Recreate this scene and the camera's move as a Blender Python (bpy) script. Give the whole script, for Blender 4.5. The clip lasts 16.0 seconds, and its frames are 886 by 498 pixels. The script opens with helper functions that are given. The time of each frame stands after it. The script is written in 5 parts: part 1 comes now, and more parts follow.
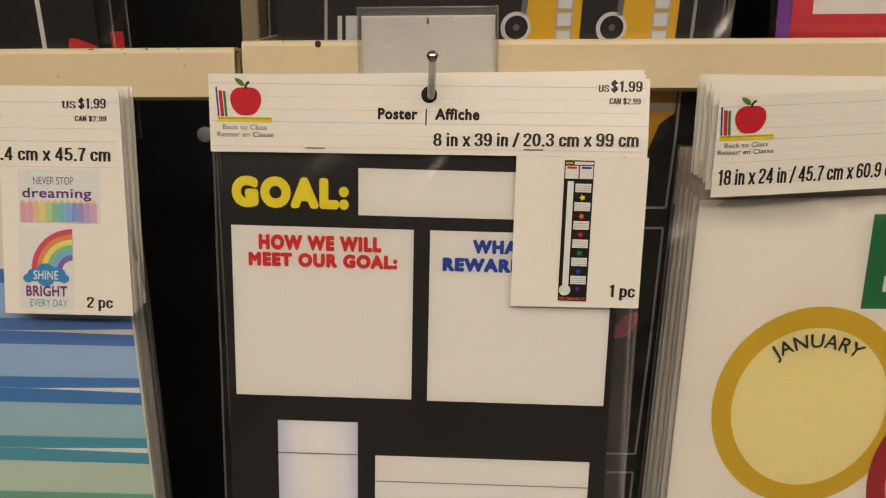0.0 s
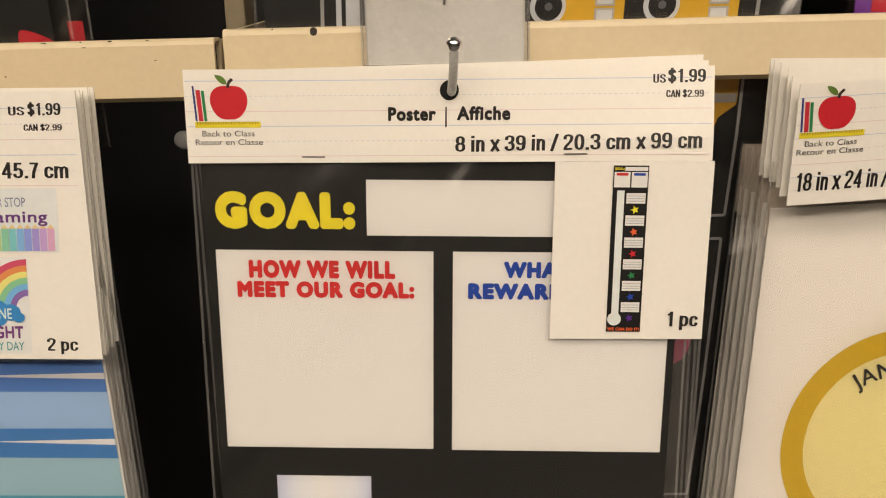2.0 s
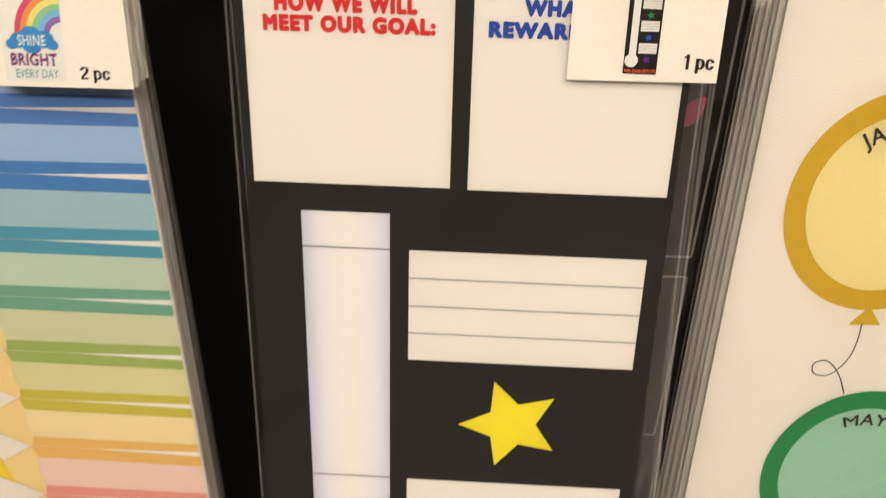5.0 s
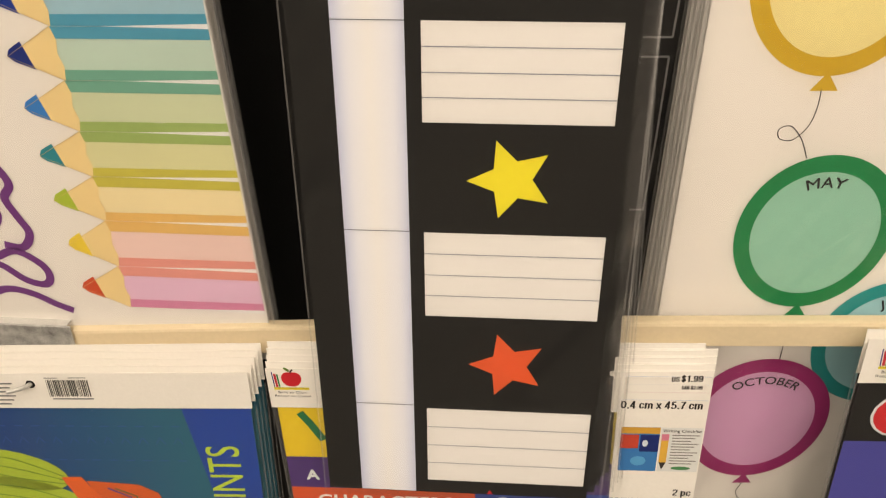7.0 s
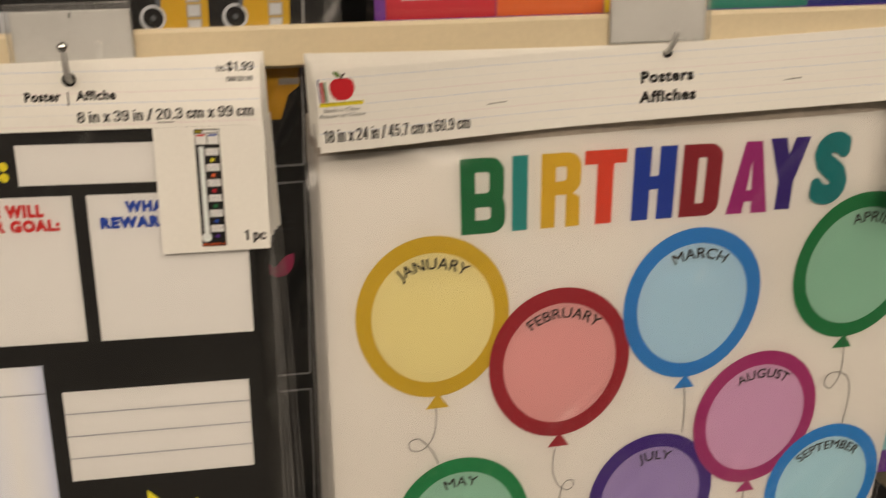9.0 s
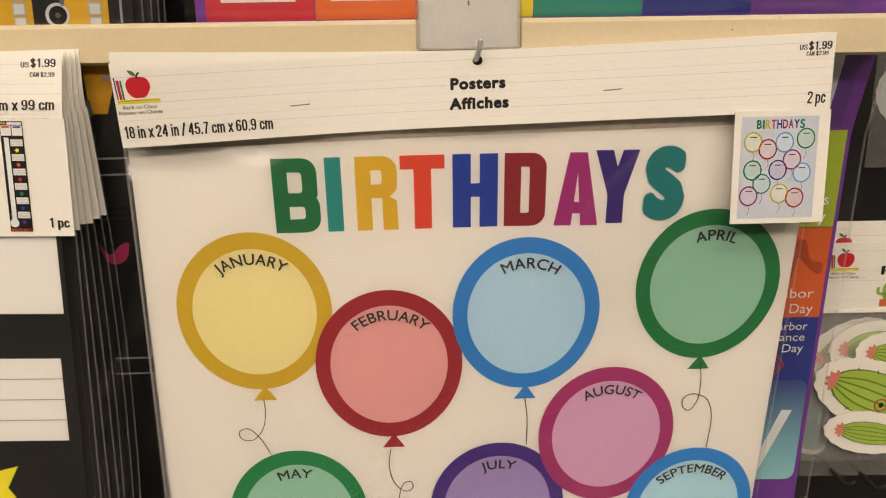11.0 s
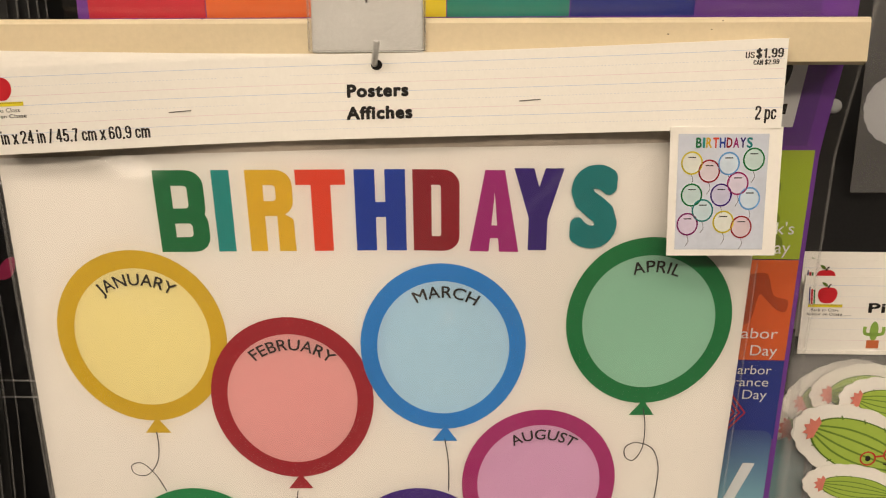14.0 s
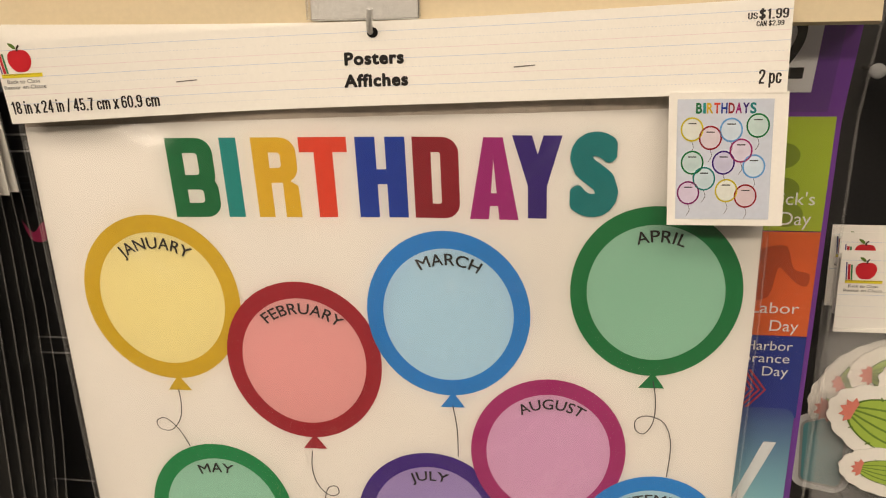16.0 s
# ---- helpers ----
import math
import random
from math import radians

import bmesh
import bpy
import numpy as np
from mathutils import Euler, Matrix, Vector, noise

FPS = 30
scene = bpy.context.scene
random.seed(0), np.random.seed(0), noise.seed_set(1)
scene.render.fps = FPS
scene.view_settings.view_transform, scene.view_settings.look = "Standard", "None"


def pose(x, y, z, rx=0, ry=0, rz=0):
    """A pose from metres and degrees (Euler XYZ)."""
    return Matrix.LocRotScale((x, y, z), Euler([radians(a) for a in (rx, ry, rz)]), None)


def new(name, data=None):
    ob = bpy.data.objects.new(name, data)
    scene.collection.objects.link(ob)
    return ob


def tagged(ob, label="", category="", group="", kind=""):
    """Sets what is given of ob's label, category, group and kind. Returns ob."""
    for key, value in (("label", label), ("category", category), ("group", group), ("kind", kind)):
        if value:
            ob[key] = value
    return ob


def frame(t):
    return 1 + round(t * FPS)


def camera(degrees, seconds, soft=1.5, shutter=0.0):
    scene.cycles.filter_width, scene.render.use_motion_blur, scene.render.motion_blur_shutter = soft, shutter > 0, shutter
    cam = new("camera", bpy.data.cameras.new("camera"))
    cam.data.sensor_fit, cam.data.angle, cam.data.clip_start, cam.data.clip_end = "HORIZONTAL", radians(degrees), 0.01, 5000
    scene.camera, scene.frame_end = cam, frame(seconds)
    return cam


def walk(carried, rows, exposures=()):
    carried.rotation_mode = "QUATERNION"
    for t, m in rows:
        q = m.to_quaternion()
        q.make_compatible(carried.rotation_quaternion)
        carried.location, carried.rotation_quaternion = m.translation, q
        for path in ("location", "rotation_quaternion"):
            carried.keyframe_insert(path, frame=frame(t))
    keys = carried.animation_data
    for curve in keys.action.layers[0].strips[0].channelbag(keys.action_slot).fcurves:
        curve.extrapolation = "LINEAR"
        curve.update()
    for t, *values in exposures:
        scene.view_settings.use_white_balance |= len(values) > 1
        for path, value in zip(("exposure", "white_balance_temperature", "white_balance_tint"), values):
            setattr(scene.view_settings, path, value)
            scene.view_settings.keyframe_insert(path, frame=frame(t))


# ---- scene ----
# camera and walk
cam = camera(54.77, 16.0, soft=1.1, shutter=0.4)
# stops by which the camera brightens on the way
EXPOSURES = [(0, -0.61), (1.2, -0.28), (3.5, -0.26), (4.2, -0.2), (5, 0.04), (7.5, -0.07), (8.5, -0.35), (9.5, -0.63), (10, -0.37), (10.2, -0.32), (12.5, -0.19), (16, -0.11)]

PATH = [
    (0, 0.0347, 0.0008, 1.4581, 77.67, 0.29, 3.42),
    (0.5, 0.0297, 0.0312, 1.46, 76.8, 0.55, 3.14),
    (1, 0.021, 0.0508, 1.4613, 76.71, 0.66, 2.82),
    (1.5, 0.0182, 0.064, 1.462, 76.41, 1.06, 2.79),
    (2, 0.0175, 0.0734, 1.4612, 76.48, 1.44, 2.84),
    (2.5, 0.0188, 0.0841, 1.4618, 76.27, 1.59, 2.6),
    (3, 0.0193, 0.0956, 1.461, 76.08, 1.69, 2.16),
    (3.5, 0.0242, 0.1105, 1.4582, 75.63, 1.75, 1.77),
    (4, 0.0227, 0.105, 1.4534, 73.49, 1.12, 2),
    (4.5, 0.0174, 0.0748, 1.4325, 69.33, 0.14, 3.17),
    (5, 0.0209, 0.0453, 1.4168, 66.56, 0.14, 4.88),
    (5.2, 0.0286, 0.0301, 1.416, 65.74, 0.39, 5.91),
    (7.3, 0.0429, -0.0624, 1.3779, 59.71, 1.75, 6.41),
    (7.5, 0.0403, -0.0642, 1.3821, 60.71, 2.16, 5.53),
    (8, 0.0452, -0.0533, 1.4064, 65.58, 2.69, 1.12),
    (8.5, 0.0825, -0.0724, 1.432, 71.23, 2.98, -5.06),
    (9, 0.1496, -0.103, 1.4647, 75.42, 2, -7.98),
    (9.5, 0.2361, -0.1221, 1.473, 76.46, 1.26, -6.08),
    (10, 0.3102, -0.1238, 1.4706, 75.98, 1.11, -2.45),
    (10.2, 0.3313, -0.125, 1.4741, 75.24, 1.08, -0.79),
    (12.3, 0.3595, -0.1159, 1.4481, 75.41, 0.76, -0.46),
    (12.5, 0.3558, -0.1044, 1.4486, 75.4, 0.95, -0.97),
    (13, 0.3643, -0.0857, 1.4514, 75.6, 1.04, -1.39),
    (13.5, 0.4043, -0.0716, 1.4588, 75.81, 0.47, 0.29),
    (14, 0.4489, -0.0573, 1.4602, 75.85, 0.22, 3.13),
    (14.5, 0.4784, -0.0487, 1.4595, 75.63, 0.46, 5.42),
    (15, 0.497, -0.0475, 1.4578, 75.14, 0.69, 7.3),
    (15.5, 0.507, -0.0544, 1.4568, 74.66, 0.98, 8.74),
    (16, 0.513, -0.0547, 1.4547, 74.34, 1.26, 9.76),
]
walk(cam, [(t, pose(x, y, z, rx, ry, rz)) for t, x, y, z, rx, ry, rz in PATH], EXPOSURES)

# world and lights: an indoor aisle under warm-white ceiling fixtures
world = bpy.data.worlds.new("store_air")
scene.world = world
world.use_nodes = True
world.node_tree.nodes["Background"].inputs[0].default_value = (0.9, 0.92, 1.0, 1)
world.node_tree.nodes["Background"].inputs[1].default_value = 0.02


def ceiling_lamp(x, y, z, sx, sy, watts):
    data = bpy.data.lights.new("ceiling_light", "AREA")
    data.shape, data.size, data.size_y, data.energy, data.color = "RECTANGLE", sx, sy, watts, (1.0, 0.820, 0.640)
    lamp = new("ceiling_light_lamp", data)
    lamp.matrix_world = pose(x, y, z)
    return lamp


LAMPS = [(-1.3, -0.95), (0.3, -0.95), (1.9, -0.95), (-1.3, -2.3), (0.3, -2.3), (1.9, -2.3)]
for lx, ly in LAMPS:
    ceiling_lamp(lx, ly, 2.93, 1.25, 0.5, 11 if ly > -1.5 else 43)


# ---- materials ----
def material(name, color, rough=0.55, metal=0.0, vary=0.06, scale=60.0, bump=0.0, bump_scale=300.0, coat=0.0, spec=0.4):
    m = bpy.data.materials.new(name)
    m.use_nodes = True
    nt = m.node_tree
    b = nt.nodes["Principled BSDF"]
    b.inputs["Roughness"].default_value = rough
    b.inputs["Metallic"].default_value = metal
    b.inputs["Specular IOR Level"].default_value = spec
    b.inputs["Coat Weight"].default_value = coat
    b.inputs["Coat Roughness"].default_value = 0.12
    geo = nt.nodes.new("ShaderNodeNewGeometry")
    big = nt.nodes.new("ShaderNodeTexNoise")
    big.inputs["Scale"].default_value, big.inputs["Detail"].default_value = scale * 0.12, 3
    fine = nt.nodes.new("ShaderNodeTexNoise")
    fine.inputs["Scale"].default_value, fine.inputs["Detail"].default_value = scale * 6, 4
    nt.links.new(geo.outputs["Position"], big.inputs["Vector"])
    nt.links.new(geo.outputs["Position"], fine.inputs["Vector"])
    add = nt.nodes.new("ShaderNodeMath")
    add.operation = "ADD"
    nt.links.new(big.outputs["Fac"], add.inputs[0])
    nt.links.new(fine.outputs["Fac"], add.inputs[1])
    ramp = nt.nodes.new("ShaderNodeMapRange")
    ramp.inputs["From Min"].default_value, ramp.inputs["From Max"].default_value = 0.6, 1.4
    nt.links.new(add.outputs[0], ramp.inputs["Value"])
    mix = nt.nodes.new("ShaderNodeMix")
    mix.data_type = "RGBA"
    mix.inputs["A"].default_value = (*[c * (1 - vary) for c in color], 1)
    mix.inputs["B"].default_value = (*[min(1, c * (1 + vary)) for c in color], 1)
    nt.links.new(ramp.outputs[0], mix.inputs["Factor"])
    nt.links.new(mix.outputs["Result"], b.inputs["Base Color"])
    if bump:
        bt = nt.nodes.new("ShaderNodeTexNoise")
        bt.inputs["Scale"].default_value = bump_scale
        nt.links.new(geo.outputs["Position"], bt.inputs["Vector"])
        bn = nt.nodes.new("ShaderNodeBump")
        bn.inputs["Strength"].default_value, bn.inputs["Distance"].default_value = bump, 0.001
        nt.links.new(bt.outputs["Fac"], bn.inputs["Height"])
        nt.links.new(bn.outputs["Normal"], b.inputs["Normal"])
    return m


def film_material(name, haze=0.05, tint=(1, 1, 1), wrinkle=0.25, rough=0.09, gloss=1.0, streak=0.0, turn=-0.62):
    """Clear packaging film: see-through, with a gloss that grows at grazing angles, a faint haze, soft waves and slanting creases."""
    m = bpy.data.materials.new(name)
    m.use_nodes = True
    nt = m.node_tree
    nt.nodes.remove(nt.nodes["Principled BSDF"])
    out = nt.nodes["Material Output"]

    def node(kind, **values):
        n = nt.nodes.new(kind)
        for key, v in values.items():
            n.inputs[key].default_value = v
        return n

    def maths(op, a, b):
        n = nt.nodes.new("ShaderNodeMath")
        n.operation = op
        for k, v in enumerate((a, b)):
            if isinstance(v, (int, float)):
                n.inputs[k].default_value = v
            else:
                nt.links.new(v, n.inputs[k])
        return n.outputs[0]

    clear = node("ShaderNodeBsdfTransparent", Color=(*[0.995 * c for c in tint], 1))
    shine = node("ShaderNodeBsdfGlossy", Roughness=rough, Color=(gloss, gloss, gloss, 1))
    fog = node("ShaderNodeBsdfDiffuse", Color=(0.75, 0.75, 0.75, 1))
    geo = node("ShaderNodeNewGeometry")
    slant = node("ShaderNodeMapping", Rotation=(0, turn, 0))
    stretch = node("ShaderNodeMapping", Scale=(26, 20, 5))
    nt.links.new(geo.outputs["Position"], slant.inputs["Vector"])
    nt.links.new(slant.outputs[0], stretch.inputs["Vector"])
    waves = node("ShaderNodeTexNoise", Scale=0.8, Detail=2.0)
    folds = node("ShaderNodeTexNoise", Scale=0.5, Detail=1.0, Distortion=0.5)
    ridges = node("ShaderNodeTexNoise", Scale=1.1, Detail=0.5, Distortion=0.3)
    patch = node("ShaderNodeTexNoise", Scale=9.0, Detail=1.0)
    for n in (waves, folds, ridges):
        nt.links.new(stretch.outputs[0], n.inputs["Vector"])
    nt.links.new(geo.outputs["Position"], patch.inputs["Vector"])
    crease = node("ShaderNodeMapRange", **{"From Min": 0.50, "From Max": 0.64, "To Max": 1.2})
    crease.interpolation_type = "SMOOTHSTEP"
    nt.links.new(folds.outputs["Fac"], crease.inputs["Value"])
    where = node("ShaderNodeMapRange", **{"From Min": 0.44, "From Max": 0.60, "To Max": streak})
    where.interpolation_type = "SMOOTHSTEP"
    nt.links.new(patch.outputs["Fac"], where.inputs["Value"])
    sharp = maths("MULTIPLY", ridges.outputs["Fac"], where.outputs[0])
    height = maths("ADD", maths("ADD", waves.outputs["Fac"], crease.outputs[0]), sharp)
    bn = node("ShaderNodeBump", Strength=wrinkle, Distance=0.006)
    nt.links.new(height, bn.inputs["Height"])
    nt.links.new(bn.outputs["Normal"], shine.inputs["Normal"])
    fr = node("ShaderNodeFresnel", IOR=1.6)
    a = node("ShaderNodeMixShader")
    a.inputs[0].default_value = haze
    nt.links.new(clear.outputs[0], a.inputs[1])
    nt.links.new(fog.outputs[0], a.inputs[2])
    b = node("ShaderNodeMixShader")
    nt.links.new(fr.outputs[0], b.inputs[0])
    nt.links.new(a.outputs[0], b.inputs[1])
    nt.links.new(shine.outputs[0], b.inputs[2])
    nt.links.new(b.outputs[0], out.inputs["Surface"])
    return m


def rgb(hexa):
    """A linear colour from a six-digit hex code."""
    v = [int(hexa[i:i + 2], 16) / 255 for i in (0, 2, 4)]
    return tuple(c / 12.92 if c <= 0.04045 else ((c + 0.055) / 1.055) ** 2.4 for c in v)


INKS = {}


def ink(hexa):
    if hexa not in INKS:
        c = rgb(hexa)
        grey = 0.30 * c[0] + 0.59 * c[1] + 0.11 * c[2]
        INKS[hexa] = material("ink_" + hexa, [min(0.80, (0.97 * v + 0.03 * grey) * k) for v, k in zip(c, (0.92, 1.0, 1.14))], rough=0.42, vary=0.05, scale=40)
    return INKS[hexa]


CARD = material("white_card", (0.86, 0.84, 0.79), rough=0.5, vary=0.03, bump=0.05, bump_scale=900)
PAPER = material("poster_paper", (0.785, 0.765, 0.73), rough=0.38, vary=0.025, bump=0.06, bump_scale=34)
WHITE_PRINT = material("white_print", (0.765, 0.76, 0.75), rough=0.4, vary=0.02)
BLACK = material("black_print", (0.0105, 0.0105, 0.0105), rough=0.45, vary=0.2, spec=0.35)
CHALK = material("chalkboard_print", (0.012, 0.012, 0.013), rough=0.42, vary=0.35, scale=25)
CREAM = material("cream_paint", (0.66, 0.56, 0.38), rough=0.42, vary=0.05, scale=50, bump=0.08, bump_scale=500)
CHIP = material("chipped_paint", (0.03, 0.025, 0.02), rough=0.7)
ZINC = material("galvanised_steel", (0.60, 0.60, 0.58), rough=0.38, metal=0.35, vary=0.24, scale=110, bump=0.10, bump_scale=45)
ZINC_WORN = material("worn_galvanised_steel", (0.40, 0.40, 0.39), rough=0.45, metal=0.5, vary=0.85, scale=800, bump=0.3, bump_scale=220)
CHROME = material("chrome_wire", (0.72, 0.72, 0.72), rough=0.14, metal=1.0, vary=0.03)
PANEL = material("black_back_panel", (0.010, 0.010, 0.011), rough=0.55, vary=0.3, bump=0.1, bump_scale=200)
PLUG = material("grey_plastic", (0.36, 0.37, 0.38), rough=0.5)
FILM = film_material("clear_film", haze=0.004, wrinkle=0.7, rough=0.22, gloss=0.9, streak=0.3)
FILM_LOOSE = film_material("loose_clear_film", haze=0.006, wrinkle=0.85, rough=0.30, gloss=1.0, streak=3.0)
FILM_EDGE = film_material("film_seam", haze=0.11, wrinkle=0.4, rough=0.2)
HOLDER = film_material("holder_film", haze=0.05, wrinkle=0.05, rough=0.05)


# ---- building helpers ----
ORIGIN = {}


def thing(name, loc, label, category, group="", kind=""):
    ob = new(name)
    ob.location = loc
    ob.empty_display_size = 0.02
    ORIGIN[ob.name] = Vector(loc)
    return tagged(ob, label, category, group, kind)


def mesh_part(name, verts, faces, mat, parent, label="", smooth=False):
    """One mesh under a thing or a part; vertices are given in the world."""
    o = ORIGIN[parent.name]
    me = bpy.data.meshes.new(name)
    me.from_pydata([tuple(Vector(v) - o) for v in verts], [], faces)
    me.materials.append(mat)
    if smooth:
        for p in me.polygons:
            p.use_smooth = True
    me.update()
    if "film" in mat.name and me.polygons[0].normal.y > 0:
        me.flip_normals()
    ob = new(name, me)
    ob.parent = parent
    ORIGIN[ob.name] = o
    return tagged(ob, label)


def bm_part(name, bm, mat, parent, label="", smooth=False):
    bm.verts.index_update()
    verts = [v.co.copy() for v in bm.verts]
    faces = [[v.index for v in f.verts] for f in bm.faces]
    bm.free()
    return mesh_part(name, verts, faces, mat, parent, label, smooth)


def box_bm(x0, x1, y0, y1, z0, z1, bevel=0.0, segments=2):
    bm = bmesh.new()
    bmesh.ops.create_cube(bm, size=1, matrix=Matrix.Translation(((x0 + x1) / 2, (y0 + y1) / 2, (z0 + z1) / 2)) @ Matrix.Diagonal((x1 - x0, y1 - y0, z1 - z0, 1)))
    if bevel:
        bmesh.ops.bevel(bm, geom=bm.edges[:], offset=bevel, segments=segments, affect="EDGES", profile=0.5)
    return bm


def tube_bm(points, radius, sides=10, caps=True):
    bm = bmesh.new()
    pts = [Vector(p) for p in points]
    rings = []
    side = None
    for i, p in enumerate(pts):
        d = (pts[min(i + 1, len(pts) - 1)] - pts[max(i - 1, 0)]).normalized()
        if side is None:
            side = d.orthogonal().normalized()
        side = (side - d * side.dot(d)).normalized()
        up = d.cross(side)
        rings.append([bm.verts.new(p + radius * (math.cos(a) * side + math.sin(a) * up)) for a in [2 * math.pi * k / sides for k in range(sides)]])
    for a, b in zip(rings, rings[1:]):
        for k in range(sides):
            bm.faces.new((a[k], a[(k + 1) % sides], b[(k + 1) % sides], b[k]))
    if caps:
        bm.faces.new(rings[0][::-1])
        bm.faces.new(rings[-1])
    return bm


# flat print pieces are laid on a surface: M(u, v, lift) gives the world place
def print_poly(M, pts, lift, mat, parent, name, label=""):
    vs = [M(u, v, lift) for u, v in pts]
    return mesh_part(name, vs, [list(range(len(vs)))], mat, parent, label)


def print_rect(M, u0, v0, u1, v1, lift, mat, parent, name, label="", nu=1, nv=1):
    vs, fs = [], []
    for j in range(nv + 1):
        for i in range(nu + 1):
            vs.append(M(u0 + (u1 - u0) * i / nu, v0 + (v1 - v0) * j / nv, lift))
    for j in range(nv):
        for i in range(nu):
            a = j * (nu + 1) + i
            fs.append((a, a + 1, a + nu + 2, a + nu + 1))
    return mesh_part(name, vs, fs, mat, parent, label)


def ribbon(M, pts, width, lift, mat, parent, name, label=""):
    """A drawn line along the points, as one strip."""
    vs, fs = [], []
    for i, (u, v) in enumerate(pts):
        a, b = pts[max(i - 1, 0)], pts[min(i + 1, len(pts) - 1)]
        d = Vector((b[0] - a[0], b[1] - a[1]))
        d = d.normalized() if d.length > 1e-9 else Vector((1, 0))
        w = width / 2
        vs += [M(u - d.y * w, v + d.x * w, lift), M(u + d.y * w, v - d.x * w, lift)]
    fs = [(2 * i, 2 * i + 1, 2 * i + 3, 2 * i + 2) for i in range(len(pts) - 1)]
    return mesh_part(name, vs, fs, mat, parent, label)


def smooth_line(pts, n=8):
    """Points along a smooth curve through the given ones."""
    out = []
    for i in range(len(pts) - 1):
        p0, p1, p2, p3 = pts[max(i - 1, 0)], pts[i], pts[i + 1], pts[min(i + 2, len(pts) - 1)]
        for k in range(n):
            t = k / n
            out.append(tuple(0.5 * (2 * b + (c - a) * t + (2 * a - 5 * b + 4 * c - d) * t * t + (3 * b - a - 3 * c + d) * t ** 3) for a, b, c, d in zip(p0, p1, p2, p3)))
    return out + [tuple(pts[-1])]


def ellipse_piece(M, cu, cv, ru, rv, lift, mat, parent, name, label="", inner=0.0, sides=56, lean=0.0, egg=0.0):
    """A filled ellipse, or a ring where inner > 0."""
    steps = [inner, 1.0] if inner else [0.0, 0.34, 0.67, 1.0]
    vs, fs = [], []
    ca, sa = math.cos(lean), math.sin(lean)
    for s in steps:
        for k in range(sides):
            a = 2 * math.pi * k / sides
            x, y = ru * s * math.cos(a), rv * s * math.sin(a)
            x *= 1 + egg * math.sin(a)
            vs.append(M(cu + x * ca - y * sa, cv + x * sa + y * ca, lift))
    for j in range(len(steps) - 1):
        for k in range(sides):
            n = (k + 1) % sides
            fs.append((j * sides + k, j * sides + n, (j + 1) * sides + n, (j + 1) * sides + k))
    return mesh_part(name, vs, fs, mat, parent, label)


GLYPHS = {}


def glyphs(body, bold=0.0):
    """The flat outline mesh of a line of the built-in font, thickened by copies set round a small circle. Points: x, y, layer."""
    key = (body, bold)
    if key not in GLYPHS:
        cu = bpy.data.curves.new("line", "FONT")
        cu.body, cu.size, cu.resolution_u = body, 1.0, 4
        cu.space_character = 1.0 + 2.6 * bold
        ob = new("line", cu)
        me = bpy.data.meshes.new_from_object(ob)
        base = [(v.co.x, v.co.y) for v in me.vertices]
        flat = [list(p.vertices) for p in me.polygons]
        bpy.data.objects.remove(ob)
        bpy.data.meshes.remove(me)
        vs, fs = [(x, y, 0) for x, y in base], list(flat)
        n = 0 if bold < 0.005 else 4 if bold < 0.025 else 10 if bold < 0.045 else 24
        for k in range(n):
            a, q = 2 * math.pi * (k + 0.5) / n, len(vs)
            vs += [(x + bold * math.cos(a), y + bold * math.sin(a), k + 1) for x, y in base]
            fs += [[i + q for i in f] for f in flat]
        GLYPHS[key] = (vs, fs)
    return GLYPHS[key]


CAP = max(v[1] for v in glyphs("H")[0])


def lettering(M, body, u0, u1, base, height, lift, mat, parent, name="lettering", label="", up=1, bold=0.0, slope=0.0):
    vs, fs = glyphs(body, bold)
    lo, hi = min(v[0] for v in vs), max(v[0] for v in vs)
    pts = []
    for x, y, layer in vs:
        u = u0 + (x - lo) / (hi - lo) * (u1 - u0)
        pts.append(M(u, base + up * (y + bold) / (CAP + 2 * bold) * height + slope * (u - u0), lift + layer * 0.000006))
    return mesh_part(name, pts, fs, mat, parent, label)


def oval(cx, cy, rx, ry, n=26):
    """A closed squarish oval."""
    out = []
    for k in range(n + 1):
        a = 2 * math.pi * k / n
        c, d = math.cos(a), math.sin(a)
        out.append((cx + rx * math.copysign(abs(c) ** 0.82, c), cy + ry * math.copysign(abs(d) ** 0.82, d)))
    return out


